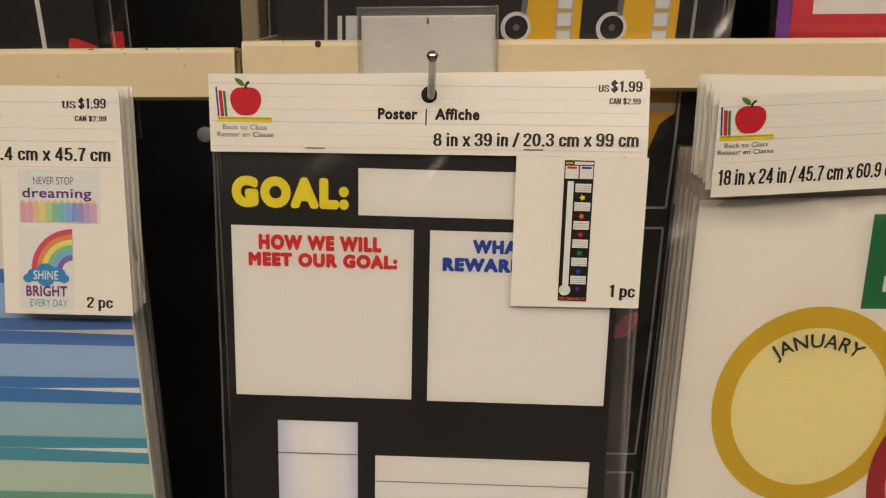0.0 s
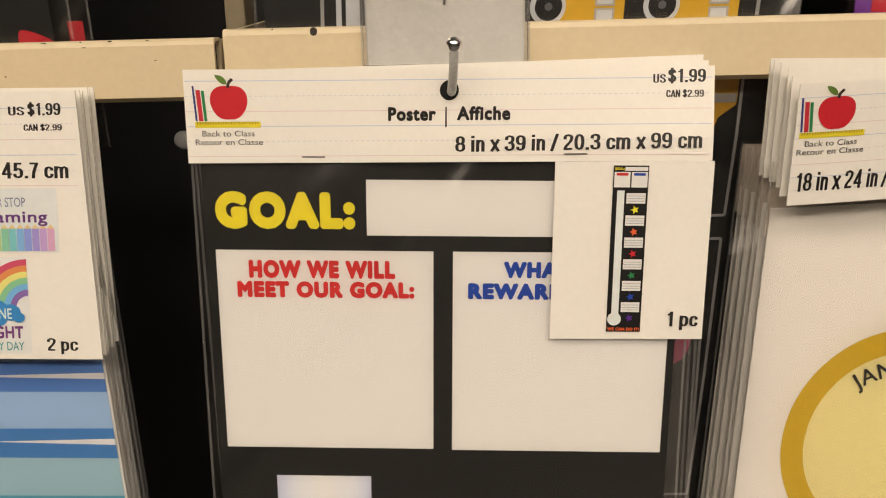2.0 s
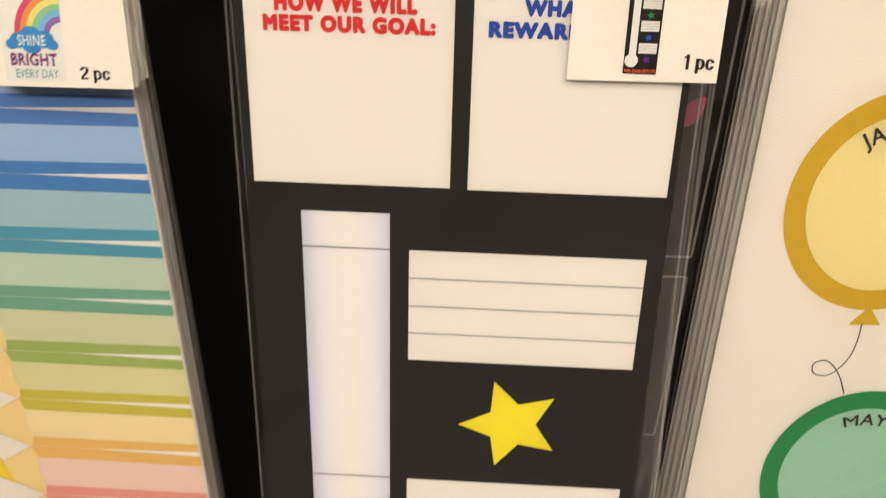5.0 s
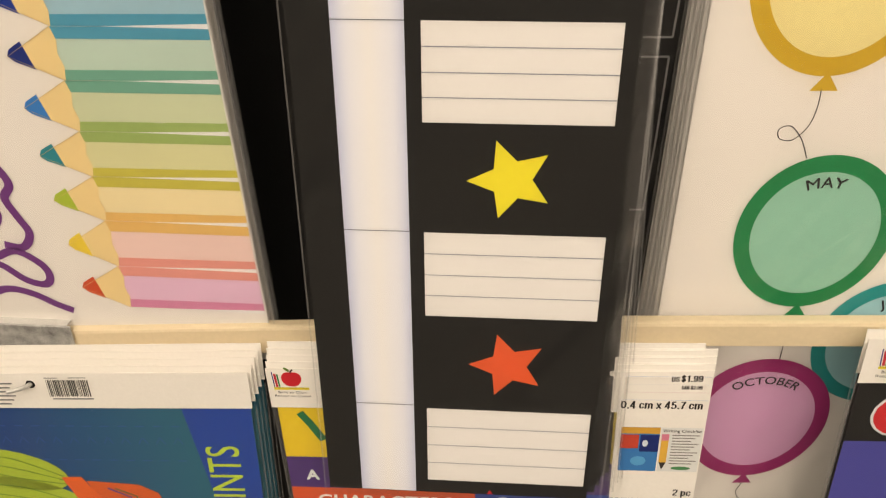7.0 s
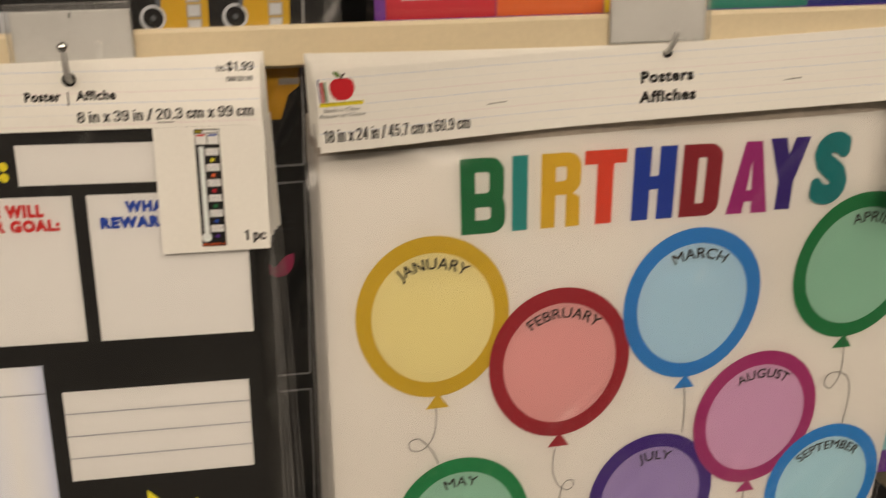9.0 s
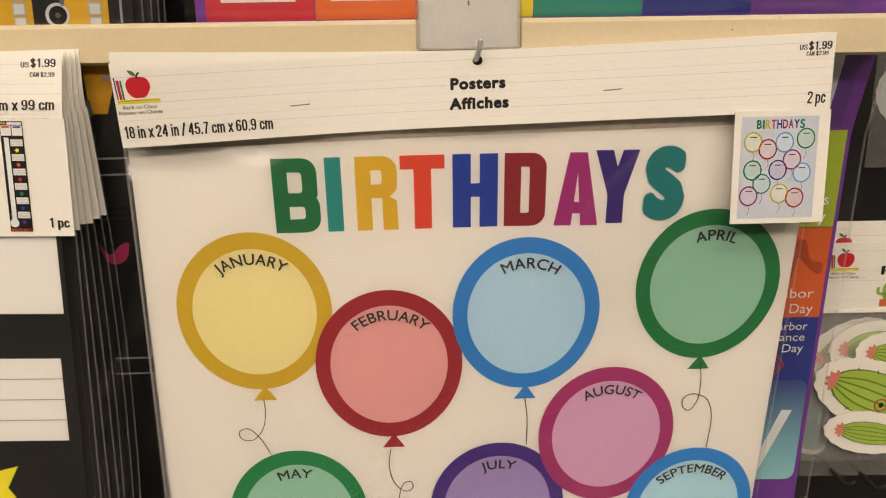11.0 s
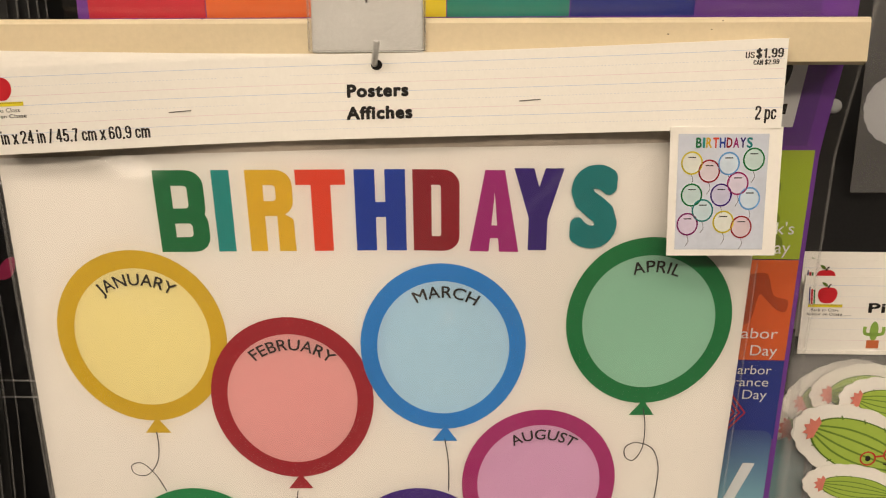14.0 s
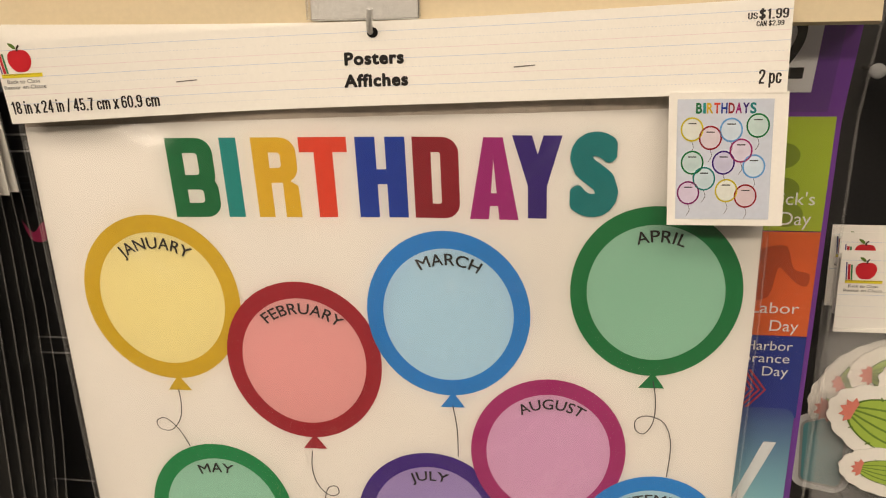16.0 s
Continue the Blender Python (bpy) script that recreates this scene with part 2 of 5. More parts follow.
def condensed_strokes():
    """Centre lines of a bold condensed sans serif: each sign's advance and strokes, capitals one unit high."""
    c = lambda *p: smooth_line(list(p), 5)
    ess = c((0.40, 0.70), (0.36, 0.86), (0.24, 0.92), (0.11, 0.85), (0.09, 0.69), (0.16, 0.57), (0.32, 0.46), (0.40, 0.33), (0.38, 0.15), (0.24, 0.08), (0.11, 0.14), (0.07, 0.31))
    six = [oval(0.24, 0.32, 0.16, 0.24), c((0.39, 0.74), (0.35, 0.88), (0.24, 0.92), (0.12, 0.84), (0.08, 0.60), (0.08, 0.32))]
    arch = c((0.09, 0.48), (0.15, 0.63), (0.25, 0.67), (0.33, 0.60), (0.345, 0.45)) + [(0.345, 0.0)]
    return {
        "0": (0.52, [oval(0.24, 0.5, 0.16, 0.42)]), "1": (0.46, [[(0.27, 0.0), (0.27, 1.0)], c((0.27, 0.96), (0.21, 0.84), (0.08, 0.79))]),
        "2": (0.52, [c((0.08, 0.68), (0.10, 0.86), (0.24, 0.92), (0.38, 0.85), (0.39, 0.68), (0.30, 0.48), (0.14, 0.25), (0.09, 0.08)), [(0.03, 0.08), (0.43, 0.08)]]),
        "3": (0.52, [c((0.08, 0.70), (0.11, 0.87), (0.24, 0.92), (0.37, 0.86), (0.38, 0.66), (0.30, 0.55), (0.18, 0.53)), c((0.18, 0.53), (0.33, 0.49), (0.40, 0.36), (0.38, 0.16), (0.24, 0.08), (0.11, 0.13), (0.07, 0.30))]),
        "4": (0.54, [[(0.34, 0.0), (0.34, 1.0)], [(0.34, 0.95), (0.07, 0.28)], [(0.02, 0.27), (0.48, 0.27)]]),
        "5": (0.52, [[(0.42, 0.92), (0.09, 0.92)], [(0.14, 0.95), (0.11, 0.46)], c((0.11, 0.49), (0.23, 0.59), (0.36, 0.54), (0.40, 0.34), (0.36, 0.14), (0.23, 0.08), (0.11, 0.13), (0.07, 0.28))]),
        "6": (0.52, six), "9": (0.52, [[(0.48 - x, 1 - y) for x, y in line] for line in six]),
        "7": (0.48, [[(0.04, 0.92), (0.44, 0.92)], c((0.39, 0.92), (0.28, 0.60), (0.21, 0.30), (0.19, 0.0))]), "8": (0.52, [oval(0.24, 0.72, 0.145, 0.20), oval(0.24, 0.30, 0.165, 0.22)]),
        "x": (0.46, [[(0.05, 0.0), (0.39, 0.74)], [(0.39, 0.0), (0.05, 0.74)]]), "i": (0.24, [[(0.10, 0.0), (0.10, 0.74)], [(0.10, 0.85), (0.10, 1.0)]]),
        "n": (0.48, [[(0.09, 0.0), (0.09, 0.74)], arch]), "m": (0.74, [[(0.09, 0.0), (0.09, 0.74)], arch, [(x + 0.255, y) for x, y in arch]]),
        "c": (0.47, [c((0.38, 0.48), (0.34, 0.62), (0.23, 0.67), (0.12, 0.60), (0.09, 0.37), (0.12, 0.14), (0.23, 0.07), (0.34, 0.12), (0.38, 0.28))]),
        "p": (0.50, [[(0.09, -0.25), (0.09, 0.74)], oval(0.24, 0.37, 0.15, 0.30)]), "/": (0.36, [[(0.03, -0.05), (0.30, 1.03)]]), ".": (0.24, [[(0.10, 0.0), (0.10, 0.16)]]), " ": (0.22, []),
        "$": (0.52, [ess, [(0.24, -0.08), (0.24, 1.08)]]), "S": (0.52, [ess]), "U": (0.54, [[(0.09, 1.0)] + c((0.09, 0.35), (0.12, 0.14), (0.25, 0.08), (0.38, 0.14), (0.41, 0.35)) + [(0.41, 1.0)]]),
        "C": (0.52, [c((0.41, 0.66), (0.37, 0.86), (0.25, 0.92), (0.13, 0.86), (0.09, 0.64), (0.09, 0.36), (0.13, 0.14), (0.25, 0.08), (0.37, 0.14), (0.41, 0.34))]),
        "A": (0.50, [[(0.04, 0.0), (0.23, 0.97)], [(0.42, 0.0), (0.23, 0.97)], [(0.11, 0.26), (0.35, 0.26)]]), "N": (0.54, [[(0.09, 0.0), (0.09, 1.0)], [(0.40, 0.0), (0.40, 1.0)], [(0.09, 0.95), (0.40, 0.05)]]),
    }


CONDENSED = condensed_strokes()


def condensed(M, body, u0, u1, base, height, lift, mat, parent, name="lettering", up=1, weight=0.14, slope=0.0):
    """A line of bold condensed writing drawn with even strokes, fitted between u0 and u1."""
    total = sum(CONDENSED[ch][0] for ch in body) - 0.06
    k, a, layer = (u1 - u0) / total, 0.0, 0
    vs, fs = [], []
    for ch in body:
        for line in CONDENSED[ch][1]:
            q = len(vs)
            for i, (x, y) in enumerate(line):
                p0, p1 = line[max(i - 1, 0)], line[min(i + 1, len(line) - 1)]
                if line[0] == line[-1] and i in (0, len(line) - 1):
                    p0, p1 = line[-2], line[1]
                d = Vector(((p1[0] - p0[0]) * k, (p1[1] - p0[1]) * height))
                d = d.normalized() if d.length > 1e-9 else Vector((1, 0))
                for sgn in (1, -1):
                    du, dh = -sgn * d.y * weight * k * 0.55, sgn * d.x * weight * height * 0.42
                    u = u0 + (a + x) * k + du
                    vs.append(M(u, base + up * (y * height + dh) + slope * (u - u0), lift + 0.000006 * (layer % 4)))
            fs += [(q + 2 * i, q + 2 * i + 1, q + 2 * i + 3, q + 2 * i + 2) for i in range(len(line) - 1)]
            layer += 1
        a += CONDENSED[ch][0]
    return mesh_part(name, vs, fs, mat, parent)


def arc_lettering(M, body, cu, cv, radius, width, height, lift, mat, parent, lean=0.0, name="month_name", bold=0.0):
    vs, fs = glyphs(body, bold)
    lo, hi = min(v[0] for v in vs), max(v[0] for v in vs)
    pts = []
    for x, y, layer in vs:
        a = ((x - lo) / (hi - lo) - 0.5) * width / radius + lean
        r = radius + y / CAP * height
        pts.append(M(cu + r * math.sin(a), cv + r * math.cos(a), lift + layer * 0.000006))
    return mesh_part(name, pts, fs, mat, parent)


def star_pts(cu, cv, r, lean, up=1, inner=0.47):
    return [(cu + (r if k % 2 == 0 else r * inner) * math.sin(lean + k * math.pi / 5), cv + up * (r if k % 2 == 0 else r * inner) * math.cos(lean + k * math.pi / 5)) for k in range(10)]


def slab(M, u0, v0, u1, v1, thick, mat, parent, name, label="", nu=12, nv=4, wave=None):
    """A sheet with thickness, laid on the surface."""
    vs, fs = [], []
    for side in (0, 1):
        for j in range(nv + 1):
            for i in range(nu + 1):
                u, v = u0 + (u1 - u0) * i / nu, v0 + (v1 - v0) * j / nv
                vs.append(M(u, v, (wave(u, v) if wave else 0) + thick * side))
    n = (nu + 1) * (nv + 1)
    for j in range(nv):
        for i in range(nu):
            a = j * (nu + 1) + i
            fs.append((a, a + nu + 1, a + nu + 2, a + 1))
            fs.append((n + a, n + a + 1, n + a + nu + 2, n + a + nu + 1))
    rim = [i for i in range(nu + 1)] + [j * (nu + 1) + nu for j in range(1, nv + 1)] + [nv * (nu + 1) + i for i in range(nu - 1, -1, -1)] + [j * (nu + 1) for j in range(nv - 1, 0, -1)]
    for a, b in zip(rim, rim[1:] + rim[:1]):
        fs.append((a, b, n + b, n + a))
    return mesh_part(name, vs, fs, mat, parent, label)


def school_logo(M, u, v, s, lift, parent, up, slope=0.0):
    """Apple, three books and a ruler over two lines of writing; u, v is the ruler's left end, s its length."""
    def L(a, b, w):
        return M(u + a * s, v + up * b * s + slope * a * s, w)
    print_rect(L, 0, -0.04, 1, 0.05, lift, ink("EBD21C"), parent, "ruler", "", 10, 1)
    for k in range(24):
        print_rect(L, 0.03 + k * 0.04, 0.012, 0.045 + k * 0.04, 0.05, lift + 0.0001, ink("8A6E10"), parent, "ruler_mark")
    for a, wd, h, c in ((0.0, 0.03, 0.52, "3A3A78"), (0.055, 0.065, 0.46, "C82A35"), (0.135, 0.045, 0.45, "2E8048")):
        print_poly(L, [(a - 0.02, 0.06 + h), (a + wd - 0.02, 0.06 + h), (a + wd + 0.01, 0.06), (a + 0.01, 0.06)], lift, ink(c), parent, "book_print")
    pts = []
    for k in range(48):
        t = 2 * math.pi * k / 48
        r = 0.285 * (1 - 0.16 * max(0, math.cos(t)) ** 6 - 0.10 * max(0, -math.cos(t)) ** 10)
        x = r * math.sin(t) * (0.99 + 0.11 * math.cos(t))
        pts.append((0.53 + x, 0.34 + r * math.cos(t)))
    print_poly(L, pts, lift, ink("CE2029"), parent, "apple_print")
    ribbon(L, smooth_line([(0.53, 0.55), (0.54, 0.62), (0.60, 0.68)], 4), 0.045, lift + 0.0001, ink("3B2A20"), parent, "stem_print")
    print_poly(L, smooth_line([(0.51, 0.60), (0.44, 0.61), (0.37, 0.67), (0.34, 0.74), (0.44, 0.72), (0.50, 0.66), (0.51, 0.60)], 4)[:-1], lift, ink("5F7A2C"), parent, "leaf_print")
    lettering(L, "Back to Class", 0.10, 0.90, -0.17, 0.085, lift, ink("3C3A38"), parent)
    lettering(L, "Retour en Classe", -0.01, 1.02, -0.30, 0.085, lift, ink("3C3A38"), parent)


def ruled_lines(M, u0, u1, v0, count, gap, up, lift, parent, slope=0.0, first=0, skip=None):
    """Notebook rules: blue solid, grey dashed, red solid in turn."""
    for k in range(count):
        v = v0 - up * k * gap
        kind = (k + first) % 3
        def L(a, b, w):
            return M(a, b + slope * (a - u0), w)
        if kind == 1:
            n = int((u1 - u0) / 0.0022)
            vs, fs = [], []
            for i in range(n):
                a = u0 + (u1 - u0) * i / n
                q = len(vs)
                vs += [L(a, v, lift), L(a + 0.0012, v, lift), L(a + 0.0012, v + 0.0003, lift), L(a, v + 0.0003, lift)]
                fs.append((q, q + 1, q + 2, q + 3))
            mesh_part("dashed_rule", vs, fs, ink("DAD6D2"), parent)
        else:
            print_rect(L, u0, v, u1, v + 0.0003, lift, ink("C6CAD4" if kind == 0 else "ECD0C8"), parent, "rule", nu=28)

# ---- the shop round the rack ----
def wall(name, x0, x1, y0, y1, z0, z1, mat, label, category):
    bm = box_bm(x0, x1, y0, y1, z0, z1)
    me = bpy.data.meshes.new(name)
    bm.to_mesh(me)
    bm.free()
    me.materials.append(mat)
    return tagged(new(name, me), label, category, kind="structure")


FLOOR = material("vinyl_floor", (0.10, 0.095, 0.085), rough=0.45, vary=0.1, scale=20)
CEIL = material("ceiling_board", (0.7, 0.68, 0.64), rough=0.8, vary=0.04)
AISLE = material("aisle_goods", (0.075, 0.07, 0.065), rough=0.7, vary=0.35, scale=12)
wall("floor", -4, 4, -3.3, 0.8, -0.1, 0.0, FLOOR, "beige speckled vinyl shop floor", "floor")
wall("ceiling", -4, 4, -3.3, 0.8, 3.0, 3.1, CEIL, "off-white shop ceiling boards", "ceiling")
wall("wall_south", -4, 4, -3.4, -3.3, 0, 3.0, AISLE, "dim far side of the shop aisle", "wall")
wall("wall_west", -4.1, -4, -3.3, 0.8, 0, 3.0, AISLE, "dim end of the shop aisle", "wall")
wall("wall_east", 4, 4.1, -3.3, 0.8, 0, 3.0, AISLE, "dim end of the shop aisle", "wall")
wall("wall_north", -4, 4, 0.70, 0.78, 0, 3.0, PANEL, "black back panel of the display rack", "wall")

# ceiling light housings just above the lamps
GLOW = bpy.data.materials.new("light_diffuser")
GLOW.use_nodes = True
GLOW.node_tree.nodes["Principled BSDF"].inputs["Emission Color"].default_value = (1.0, 0.86, 0.68, 1)
GLOW.node_tree.nodes["Principled BSDF"].inputs["Emission Strength"].default_value = 6.0
for lx, ly in LAMPS:
    t = thing("ceiling_light", (lx, ly, 3.0), "long white fluorescent ceiling light, switched on", "light", "ceiling lights")
    bm_part("housing", box_bm(lx - 0.68, lx + 0.68, ly - 0.3, ly + 0.3, 2.965, 3.0, 0.008), CEIL, t)
    bm_part("diffuser", box_bm(lx - 0.63, lx + 0.63, ly - 0.25, ly + 0.25, 2.94, 2.962, 0.004), GLOW, t, "glowing diffuser panel")


# ---- rails ----
def rail(name, x0, z0, x1, z1, y, height, label, returns=(True, True)):
    """A folded sheet-metal front rail with a rounded top edge and arms that run back to the panel. z0, z1: its top at both ends."""
    t = thing(name, (x0, y, z0 - height), label, "rail", "display rails", "structure")
    bm = bmesh.new()
    prof = [(0.004, 0.0), (0.0, 0.002), (0.0, height - 0.003), (0.0008, height - 0.0008), (0.003, height), (0.010, height), (0.010, height - 0.0016), (0.004, height - 0.0016), (0.002, height - 0.003), (0.002, 0.003), (0.010, 0.0016), (0.010, 0.0)]
    ends = []
    for x, zt in ((x0, z0), (x1, z1)):
        ends.append([bm.verts.new((x, y + a, zt - height + b)) for a, b in prof])
    n = len(prof)
    for k in range(n):
        bm.faces.new((ends[0][k], ends[0][(k + 1) % n], ends[1][(k + 1) % n], ends[1][k]))
    bm.faces.new(ends[0][::-1])
    bm.faces.new(ends[1])
    bm_part("face", bm, CREAM, t)
    for on, x, zt, sgn in ((returns[0], x0, z0, 1), (returns[1], x1, z1, -1)):
        if on:
            a, b = sorted((x, x + sgn * 0.0025))
            bm_part("side_arm", box_bm(a, b, y + 0.0105, 0.69, zt - height, zt - 0.0005, 0.0008), CREAM, t)
    return t


upper_left = rail("upper_rail_left", -0.95, 1.4662, -0.1062, 1.4665, 0.4665, 0.0283, "cream painted steel rail with chipped edges", (True, True))
upper_right = rail("upper_rail_right", -0.1022, 1.4700, 0.6688, 1.4687, 0.468, 0.0274, "cream painted steel rail carrying hooks", (True, True))
lower_left = rail("lower_rail_left", -0.95, 0.9405, -0.1062, 0.9990, 0.472, 0.0265, "cream painted steel rail on the lower row", (True, True))
lower_right = rail("lower_rail_right", -0.1022, 1.0016, 0.6650, 1.0400, 0.472, 0.0225, "cream painted steel rail on the lower row", (True, True))

# a bracket runs back from the right rail's end and rises towards the post
prof = [(0.4790, 1.4430), (0.4790, 1.4695), (0.6700, 1.4870), (0.6700, 1.4430)]
mesh_part("bracket", [(x, a, b) for x in (-0.1018, -0.0996) for a, b in prof], [(0, 1, 2, 3), (7, 6, 5, 4), (0, 4, 5, 1), (1, 5, 6, 2), (2, 6, 7, 3), (3, 7, 4, 0)], CREAM, upper_right)

# paint chips on the upper rails
random.seed(11)
for k in range(18):
    x = random.choice((random.uniform(-0.30, -0.12), random.uniform(-0.19, -0.15), random.uniform(-0.1, 0.6)))
    left = x < -0.11
    top = 1.4664 if left else 1.4698
    z = top - random.choice((0.0006, 0.0006, 0.003, random.uniform(0.002, 0.024)))
    w, h = random.uniform(0.0003, 0.0013), random.uniform(0.0002, 0.0005)
    y = (0.4665 if left else 0.468) - 0.00015
    pts = [(x + w * math.cos(a) * random.uniform(0.6, 1.1), y, z + h * math.sin(a) * random.uniform(0.6, 1.2)) for a in [2 * math.pi * i / 7 for i in range(7)]]
    mesh_part("paint_chip", pts, [list(range(7))], CHIP, upper_left if left else upper_right)
pts = [(-0.0604 + 0.0017 * math.cos(a), 0.4678, 1.4682 + 0.0016 * math.sin(a) - (0.0006 if math.sin(a) < 0 else 0)) for a in [2 * math.pi * i / 12 for i in range(12)]]
mesh_part("paint_chip", pts, [list(range(12))], CHIP, upper_right, "round dark hole at the rail's top edge")

# upright posts of the rack behind the rails
for ux, w in ((-0.1545, 0.014), (0.900, 0.02)):
    t = thing("rack_upright", (ux, 0.69, 0), "cream steel upright post against the back panel", "post", "rack uprights", "structure")
    bm_part("post", box_bm(ux - w / 2, ux + w / 2, 0.672, 0.699, 0, 2.2, 0.002), CREAM if ux < 0 else PANEL, t)


# ---- hooks with plates and label holders ----
def hook(x, y_rail, z_plate_top, tip_y, tip_z, holder=True, bead=True, plate_w=0.071, plate_h=0.031, dx=0.0, wire=None, metal=None):
    t = thing("display_hook", (x, y_rail - 0.003, z_plate_top - plate_h), "galvanised steel hook with plate clipped over the rail", "hook", "display hooks")
    bm = box_bm(x - plate_w / 2, x + plate_w / 2, y_rail - 0.0035, y_rail - 0.0015, z_plate_top - plate_h, z_plate_top, 0.0009, 3)
    bm_part("plate", bm, metal or ZINC, t, "scuffed galvanised plate")
    bm_part("plate_clip", box_bm(x - plate_w / 2 + 0.004, x + plate_w / 2 - 0.004, y_rail - 0.0014, y_rail + 0.013, z_plate_top - 0.0015, z_plate_top - 0.0002, 0.0004), ZINC, t)
    z0 = z_plate_top - plate_h + 0.003
    wire = smooth_line(wire, 8) if wire else smooth_line([(x, y_rail - 0.003, z0 - 0.004), (x, (y_rail + tip_y) / 2, tip_z - 0.012), (x + dx * 0.7, tip_y + 0.008, tip_z - 0.008), (x + dx, tip_y, tip_z)], 8)
    bm_part("wire", tube_bm(wire, 0.0019, 12), ZINC, t, "round steel wire arm", True)
    if bead:
        bm = bmesh.new()
        bmesh.ops.create_uvsphere(bm, u_segments=20, v_segments=12, radius=0.0032, matrix=Matrix.Translation((x + dx, tip_y, tip_z + 0.001)))
        bm_part("bead", bm, CHROME, t, "polished ball tip", True)
    if holder:
        h = box_bm(x - plate_w / 2 - 0.001, x + plate_w / 2 + 0.001, y_rail - 0.0065, y_rail - 0.0058, z_plate_top - plate_h + 0.001, z_plate_top + 0.004, 0.0003, 1)
        ob = bm_part("label_holder", h, HOLDER, t, "clear plastic label holder")
        ob.visible_shadow = False
        for z in (z_plate_top + 0.0035,):
            bm_part("holder_edge", box_bm(x - plate_w / 2 - 0.001, x + plate_w / 2 + 0.001, y_rail - 0.0068, y_rail - 0.0055, z, z + 0.0008, 0.0003, 1), FILM_EDGE, t)
        for side in (-1, 1):
            a = x + side * (plate_w / 2 + 0.0012)
            bm_part("holder_edge", box_bm(a - 0.0005, a + 0.0005, y_rail - 0.0068, y_rail - 0.0055, z_plate_top - plate_h + 0.001, z_plate_top + 0.0043, 0.0002, 1), FILM_EDGE, t)
        bm_part("slot", box_bm(x - 0.0006, x + 0.0006, y_rail - 0.0042, y_rail - 0.0036, z_plate_top - 0.0045, z_plate_top - 0.0015), CHIP, t)
    return t


hook(-0.0009, 0.468, 1.4822, 0.421, 1.4595, dx=0.0055, wire=[(-0.0009, 0.4650, 1.4480), (0.0008, 0.4520, 1.4425), (0.0026, 0.4345, 1.4415), (0.0034, 0.4270, 1.4455), (0.0042, 0.4225, 1.4525), (0.0046, 0.4210, 1.4595)])
hook(0.3752, 0.468, 1.4822, 0.452, 1.4548, bead=False, plate_w=0.067, plate_h=0.033, wire=[(0.3752, 0.4665, 1.4440), (0.379, 0.464, 1.4425), (0.3800, 0.458, 1.4440), (0.3815, 0.4525, 1.4500), (0.3825, 0.4505, 1.4560)])
hook(-0.368, 0.472, 0.9895, 0.428, 0.9560, bead=False, holder=False, plate_w=0.074, plate_h=0.034, wire=[(-0.3680, 0.4690, 0.9640), (-0.3630, 0.4500, 0.9500), (-0.3610, 0.4405, 0.9510), (-0.3640, 0.4330, 0.9530), (-0.3720, 0.4270, 0.9540)], metal=ZINC_WORN)
hook(0.436, 0.472, 1.0465, 0.440, 1.004, bead=False, holder=False)


# ---- goal poster packs ----
def goal_surface(depth=0.0, du=0.0, dv=0.0, turn=0.0, bow=0.0):
    s, c = math.sin(radians(1.75) + turn), math.cos(radians(1.75) + turn)

    def M(u, v, w):
        u, v = u + du, v + dv
        x, z = -0.1144 + u * c - v * s, 1.4443 - u * s - v * c
        b = z - 1.3
        X, Z = 0.00752 + 1.01525 * x - 0.00297 * b + 0.01509 * x * b, 1.30727 + 0.01239 * x + 1.01237 * b - 0.07641 * x * b
        y = 0.4359 + 0.0055 * X + 0.0029 * (Z - 1.3) + depth
        y += bow * math.sin(math.pi * min(0.46, max(0, v)) / 0.46)
        if v < 0.03:
            y += 0.007 * max(0, u / 0.2165) ** 2 * (0.03 - v) / 0.03
        return Vector((X, y - w, Z))
    return M


def film_sheet(M, u0, v0, u1, v1, lift, parent, seams=True, nu=6, nv=10, up=-1, film=FILM):
    ob = print_rect(M, u0, v0, u1, v1, lift, film, parent, "clear_sleeve", "glossy clear plastic sleeve", nu, nv)
    ob.visible_shadow = False
    if seams:
        for a in (u0, u1):
            print_rect(M, a - 0.0006, v0, a + 0.0006, v1, lift + 0.0002, FILM_EDGE, parent, "sleeve_seam", "", 1, nv)
    return ob


